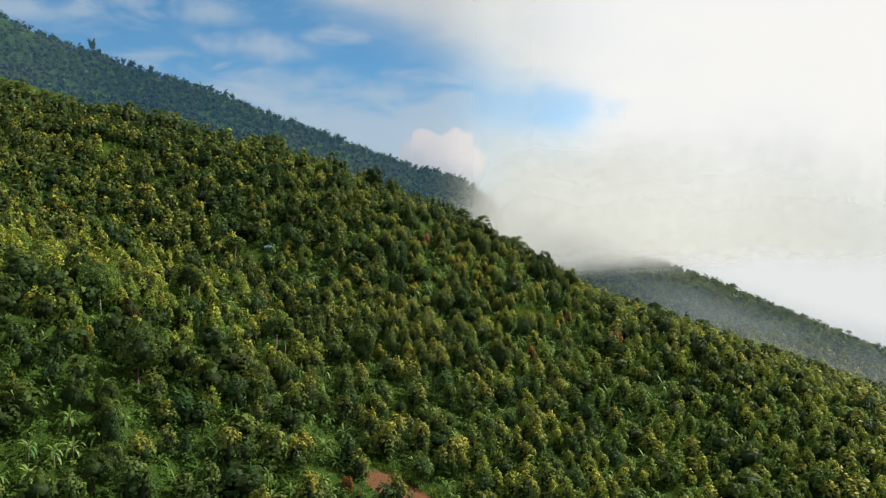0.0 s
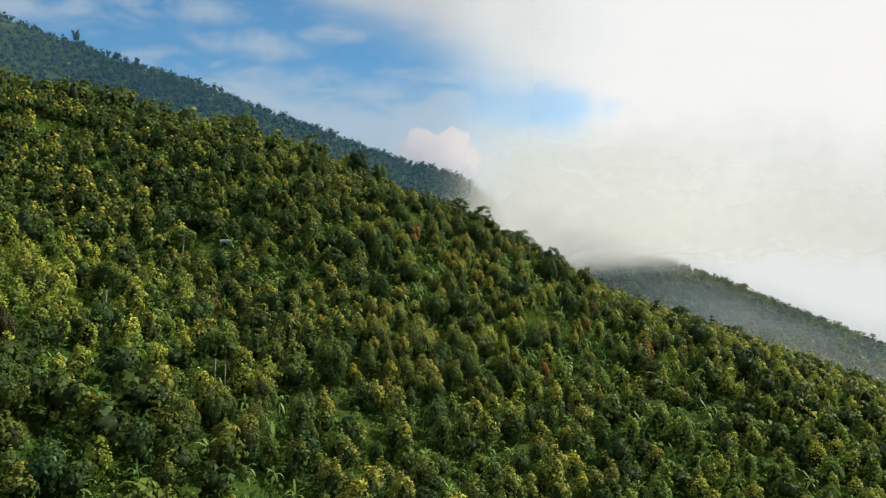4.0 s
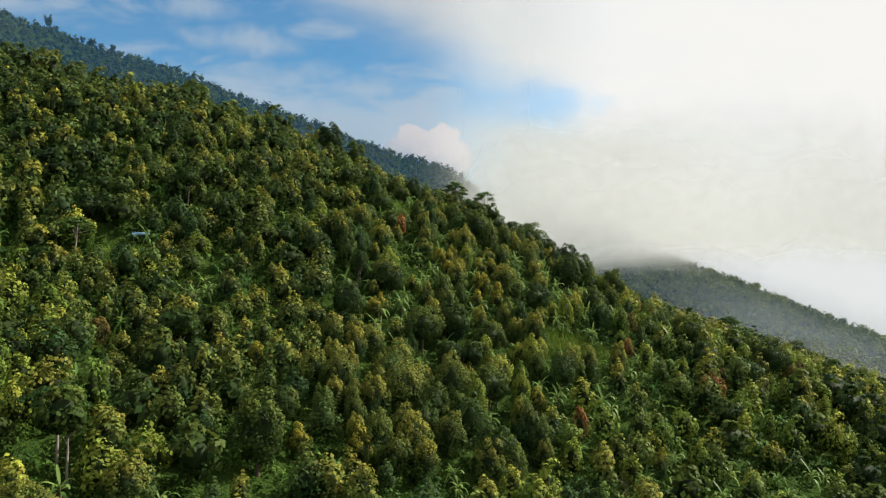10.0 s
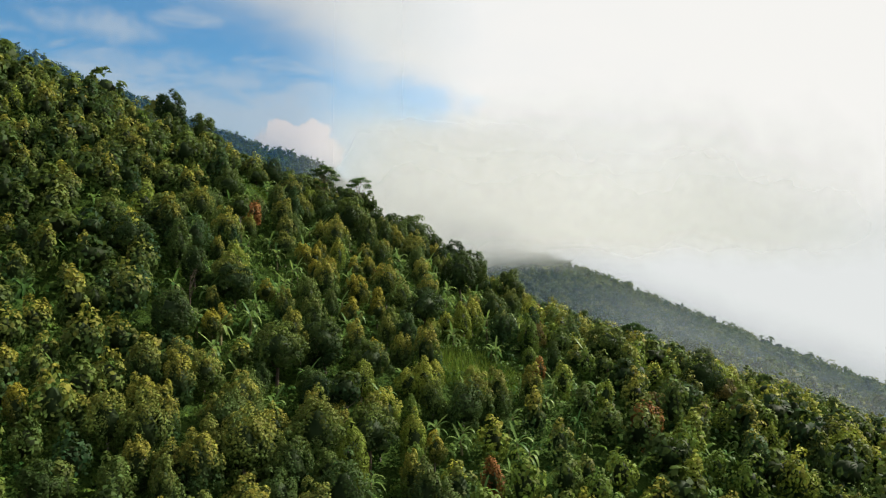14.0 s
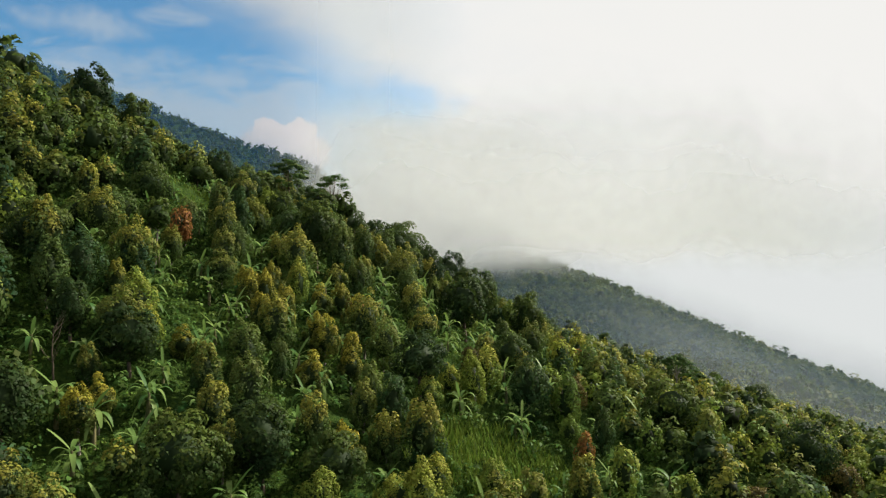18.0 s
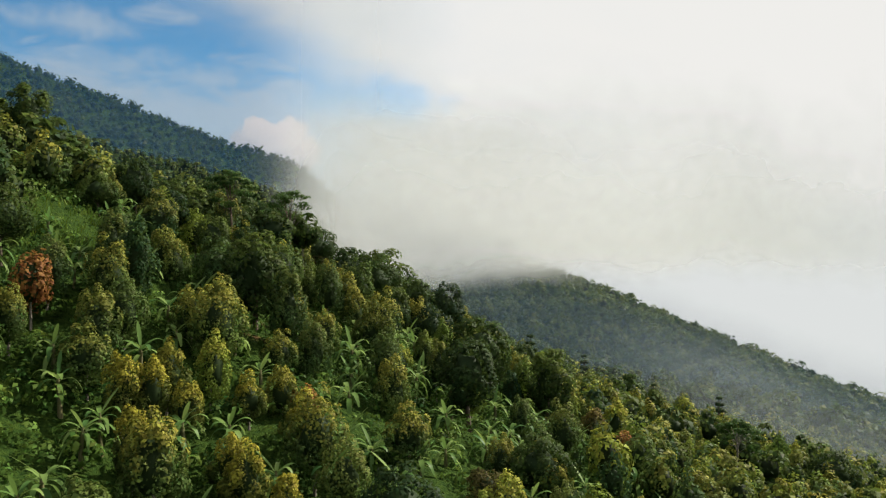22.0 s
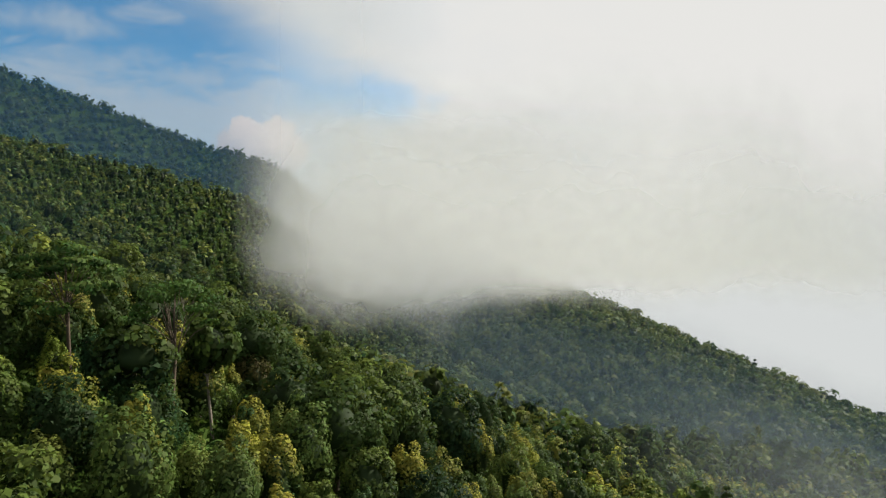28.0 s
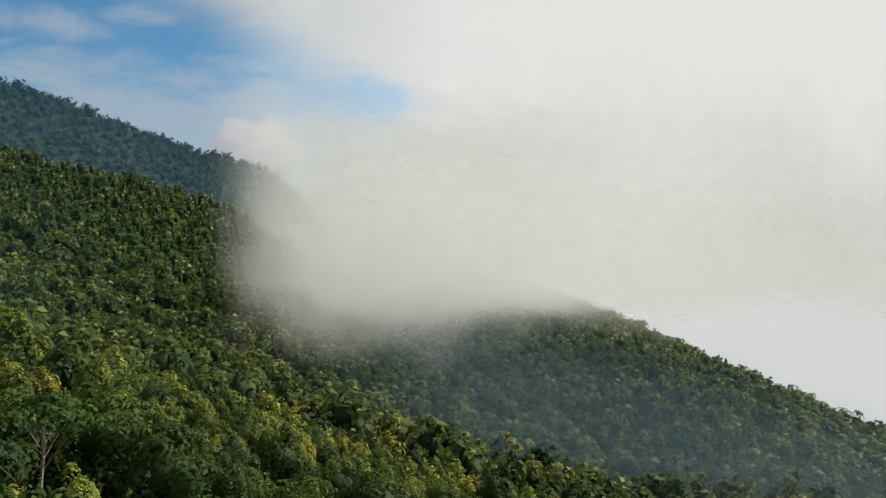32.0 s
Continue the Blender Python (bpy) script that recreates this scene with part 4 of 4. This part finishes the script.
# the slope round the grove, below and behind the way
X4, Y4, Q4 = scatter(-250, 330, -70, 330, 8.6, 34)
keep = ~slope_area(X4, Y4) & ~slope_area(X4 + 6, Y4) & ~slope_area(X4 - 6, Y4) & (X4 < 130 + 0.5 * Y4)
X4, Y4 = X4[keep], Y4[keep]
plant_stuff("lower_grove", "scattered green trees on the lower slope", "trees", FARTREE, X4, Y4, Q4, Q4.uniform(0.6, 0.95, len(X4)), CLOVE)
# far mountain
X3, Y3, Q3 = scatter(-1000, 420, 1010, 1640, 14.5, 33)
keep = X3 > -0.60 * Y3
X3, Y3 = X3[keep], Y3[keep]
PEAKTREE = [simple("round", 12, 3.0, 80 + i, 7.6, 6.2, -1.0, (6, 4)) for i in range(4)]
plant_stuff("mountain_forest", "dark blue-green forest on far mountain", "forest", PEAKTREE, X3, Y3, Q3, Q3.uniform(0.6, 1.15, len(X3)), BROAD)
# lone trees along the mountain's ridge
def on_ridge(spots):
    return [(x, 1545 + 0.10 * x + 40 * math.sin(x / 140.0), k) for x, k in spots]


made = []
for k in range(3):
    crown, limbs = layered_crown(180 + k, 21 + 3 * k, 6.5, 4, 22, 1.1, 0.5, True)
    made.append(tree_thing("ridge_pine", "tall dark pine standing out on the ridge", "tree", "tall pines on the ridge", crown, limbs, BROAD, DARK_BARK))
copies(made, on_ridge([(-850, 0.8), (-674, 1.25), (-662, 0.75), (-617, 0.8), (-601, 0.95), (-584, 0.75), (-563, 1.0)]), Q3, 0.95, 1.1, 6.0)
drop(made)
made = [tree_thing("ridge_tree", "small dark tree on the mountain ridge", "tree", "lone trees on the ridge", raise_by(make_crown("round", 60, 1.3, 185 + k, 4.2, 4.2 + k, 9, (7, 5)), 6.5), forked_trunk(6.0, 0.4, 60 + k, 3, 1.5), BROAD, DARK_BARK) for k in range(2)]
copies(made, on_ridge([(-733, 0.8), (-530, 1.2), (-430, 0.7), (-352, 0.6), (-300, 0.7), (-215, 0.8), (-168, 0.7), (-137, 1.2), (-126, 0.9), (-104, 0.8), (-94, 1.1), (-84, 0.8),
                       (-74, 0.9), (-26, 0.8), (-6, 0.7), (8, 0.9), (20, 0.8), (33, 0.7), (62, 0.6), (81, 0.7)]), Q3, 0.85, 1.25, 3.0)
drop(made)


# ---- mist ----


def mist_material(name, density, left, left_soft, base, base_soft, top, top_soft, scale, rag, tone, right=None, tilt=0.0, tone_right=None):
    """Thin cloud: how much of the light it stops varies with ragged noise; it thins out at its edges."""
    mat, g, out = material(name)
    pos = g.n("ShaderNodeTexCoord").outputs["Object"]
    x, y, z = g.xyz(pos)
    n1 = g.noise(pos, scale, 3.0, 0.5, 0.6)
    n2 = g.noise(pos, scale * 3.1, 3.0, 0.5, 0.4)
    wob = g.m("SUBTRACT", g.m("ADD", g.m("MULTIPLY", n1, 0.7), g.m("MULTIPLY", n2, 0.3)), 0.5)
    a = g.step(g.m("ADD", x, g.m("MULTIPLY", wob, rag * 1.4)), left, left + left_soft)
    b = g.step(g.m("ADD", z, g.m("MULTIPLY", wob, rag)), base, base + base_soft)
    c = g.step(g.m("ADD", g.m("ADD", z, g.m("MULTIPLY", x, tilt)), g.m("MULTIPLY", wob, rag * 2)), top, top - top_soft)
    k = g.m("MULTIPLY", g.m("MULTIPLY", a, b), c)
    if right:
        k = g.m("MULTIPLY", k, g.step(g.m("ADD", x, g.m("MULTIPLY", wob, rag)), right, right - 140))
    k = g.m("MULTIPLY", k, density, clamp=True)
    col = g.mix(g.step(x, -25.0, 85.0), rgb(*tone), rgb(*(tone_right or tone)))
    # shading of thin and thick cloud parts, painted as grey blotches
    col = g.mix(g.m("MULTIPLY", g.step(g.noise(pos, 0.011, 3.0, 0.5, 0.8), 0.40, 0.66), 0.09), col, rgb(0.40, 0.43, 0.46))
    dif = g.n("ShaderNodeBsdfDiffuse")
    tra = g.n("ShaderNodeBsdfTranslucent")
    g.link(col, dif.inputs[0])
    g.link(col, tra.inputs[0])
    both = g.n("ShaderNodeMixShader")
    both.inputs[0].default_value = 0.5
    g.link(dif.outputs[0], both.inputs[1])
    g.link(tra.outputs[0], both.inputs[2])
    clear = g.n("ShaderNodeBsdfTransparent")
    mixer = g.n("ShaderNodeMixShader")
    g.link(k, mixer.inputs[0])
    g.link(clear.outputs[0], mixer.inputs[1])
    g.link(both.outputs[0], mixer.inputs[2])
    g.link(mixer.outputs[0], out.inputs[0])
    return mat


def mist_sheet(y, x0, x1, z0, z1, bow, mat, label):
    """A drifting sheet of mist, bowed and rippled, in world coordinates."""
    nx, nz = 40, 16
    v = []
    for j in range(nz + 1):
        for i in range(nx + 1):
            u, w = i / nx, j / nz
            x = x0 + (x1 - x0) * u
            v.append((x, y + bow * math.sin(u * 5 + w * 2) + 20 * w * w, z0 + (z1 - z0) * w))
    i = (np.arange(nz)[:, None] * (nx + 1) + np.arange(nx)[None, :]).ravel()
    f = np.stack([i, i + 1, i + nx + 2, i + nx + 1], 1)
    ob = new("mist_bank", mesh_from("mist_bank", np.array(v), f, [mat], True))
    return tagged(ob, label, "mist", "drifting mist banks", "stuff")


WHITE = (0.83, 0.835, 0.815)
# distance haze is painted: these are colours of see-through sheets
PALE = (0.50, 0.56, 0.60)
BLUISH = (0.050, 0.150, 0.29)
# haze tone kept dark: the far hill's cloud shade is put into it
SHADE_HAZE = (0.155, 0.225, 0.285)
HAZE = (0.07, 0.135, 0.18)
for y, left, base, top, seed in ((570, 17, 107, 218, 0), (640, 13, 105, 235, 2), (710, 6, 103, 248, 4)):
    mist_sheet(y, -60, 440, 55, top + 60, 9, mist_material("mist", 0.56, left, 36, base, 26, top, 110, 0.015 - 0.001 * seed, 46, WHITE, 420), "pale ragged cloud drifting over the hill top")
mist_sheet(790, 30, 310, 60, 250, 4, mist_material("crest_mist", 0.80, 36, 60, 92, 26, 250, 50, 0.012, 24, WHITE, 300), "thick white cloud hiding the crest of the hill")
mist_sheet(1010, -60, 225, -60, 330, 9, mist_material("mountain_mist", 0.44, 8, 75, -90, 60, 225, 60, 0.009, 40, WHITE, 230, 0.40), "thick cloud at the foot of the mountain")
# coloured sheet that imitates the blue of distance
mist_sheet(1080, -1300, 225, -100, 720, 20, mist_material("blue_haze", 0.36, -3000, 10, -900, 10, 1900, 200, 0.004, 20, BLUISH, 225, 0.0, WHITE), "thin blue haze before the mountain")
# haze sheet whose dark colour also stands in for shade on the hill
mist_sheet(500, -70, 900, -100, 170, 10, mist_material("hill_dimming_haze", 0.36, 30, 70, -900, 10, 170, 30, 0.010, 8, SHADE_HAZE, None, 0.32), "thin dark haze sheet that dims the hill beyond the valley")
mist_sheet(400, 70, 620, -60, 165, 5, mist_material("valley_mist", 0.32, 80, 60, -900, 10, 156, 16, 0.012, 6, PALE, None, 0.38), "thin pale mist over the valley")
# coloured sheet that imitates haze and darkens the slope behind
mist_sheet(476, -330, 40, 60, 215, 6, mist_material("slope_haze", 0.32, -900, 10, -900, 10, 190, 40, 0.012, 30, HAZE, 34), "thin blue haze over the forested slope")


def glowing_backdrop():
    """An added wall, up to eye level, that glows evenly white for the cloud-filled valley beyond everything."""
    mat, g, out = material("glowing_backdrop")
    # emission set to the sky's horizon colour, so the wall's edge vanishes
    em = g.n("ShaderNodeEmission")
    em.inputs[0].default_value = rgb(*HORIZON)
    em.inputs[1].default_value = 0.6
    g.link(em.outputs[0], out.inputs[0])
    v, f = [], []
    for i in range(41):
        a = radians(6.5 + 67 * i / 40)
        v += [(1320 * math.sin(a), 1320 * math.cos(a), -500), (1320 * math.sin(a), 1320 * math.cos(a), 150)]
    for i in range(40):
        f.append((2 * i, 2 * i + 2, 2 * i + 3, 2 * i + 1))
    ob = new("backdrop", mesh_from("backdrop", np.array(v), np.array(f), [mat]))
    tagged(ob, "glowing white backdrop wall in place of cloud beyond the valley", "backdrop", kind="structure")


glowing_backdrop()
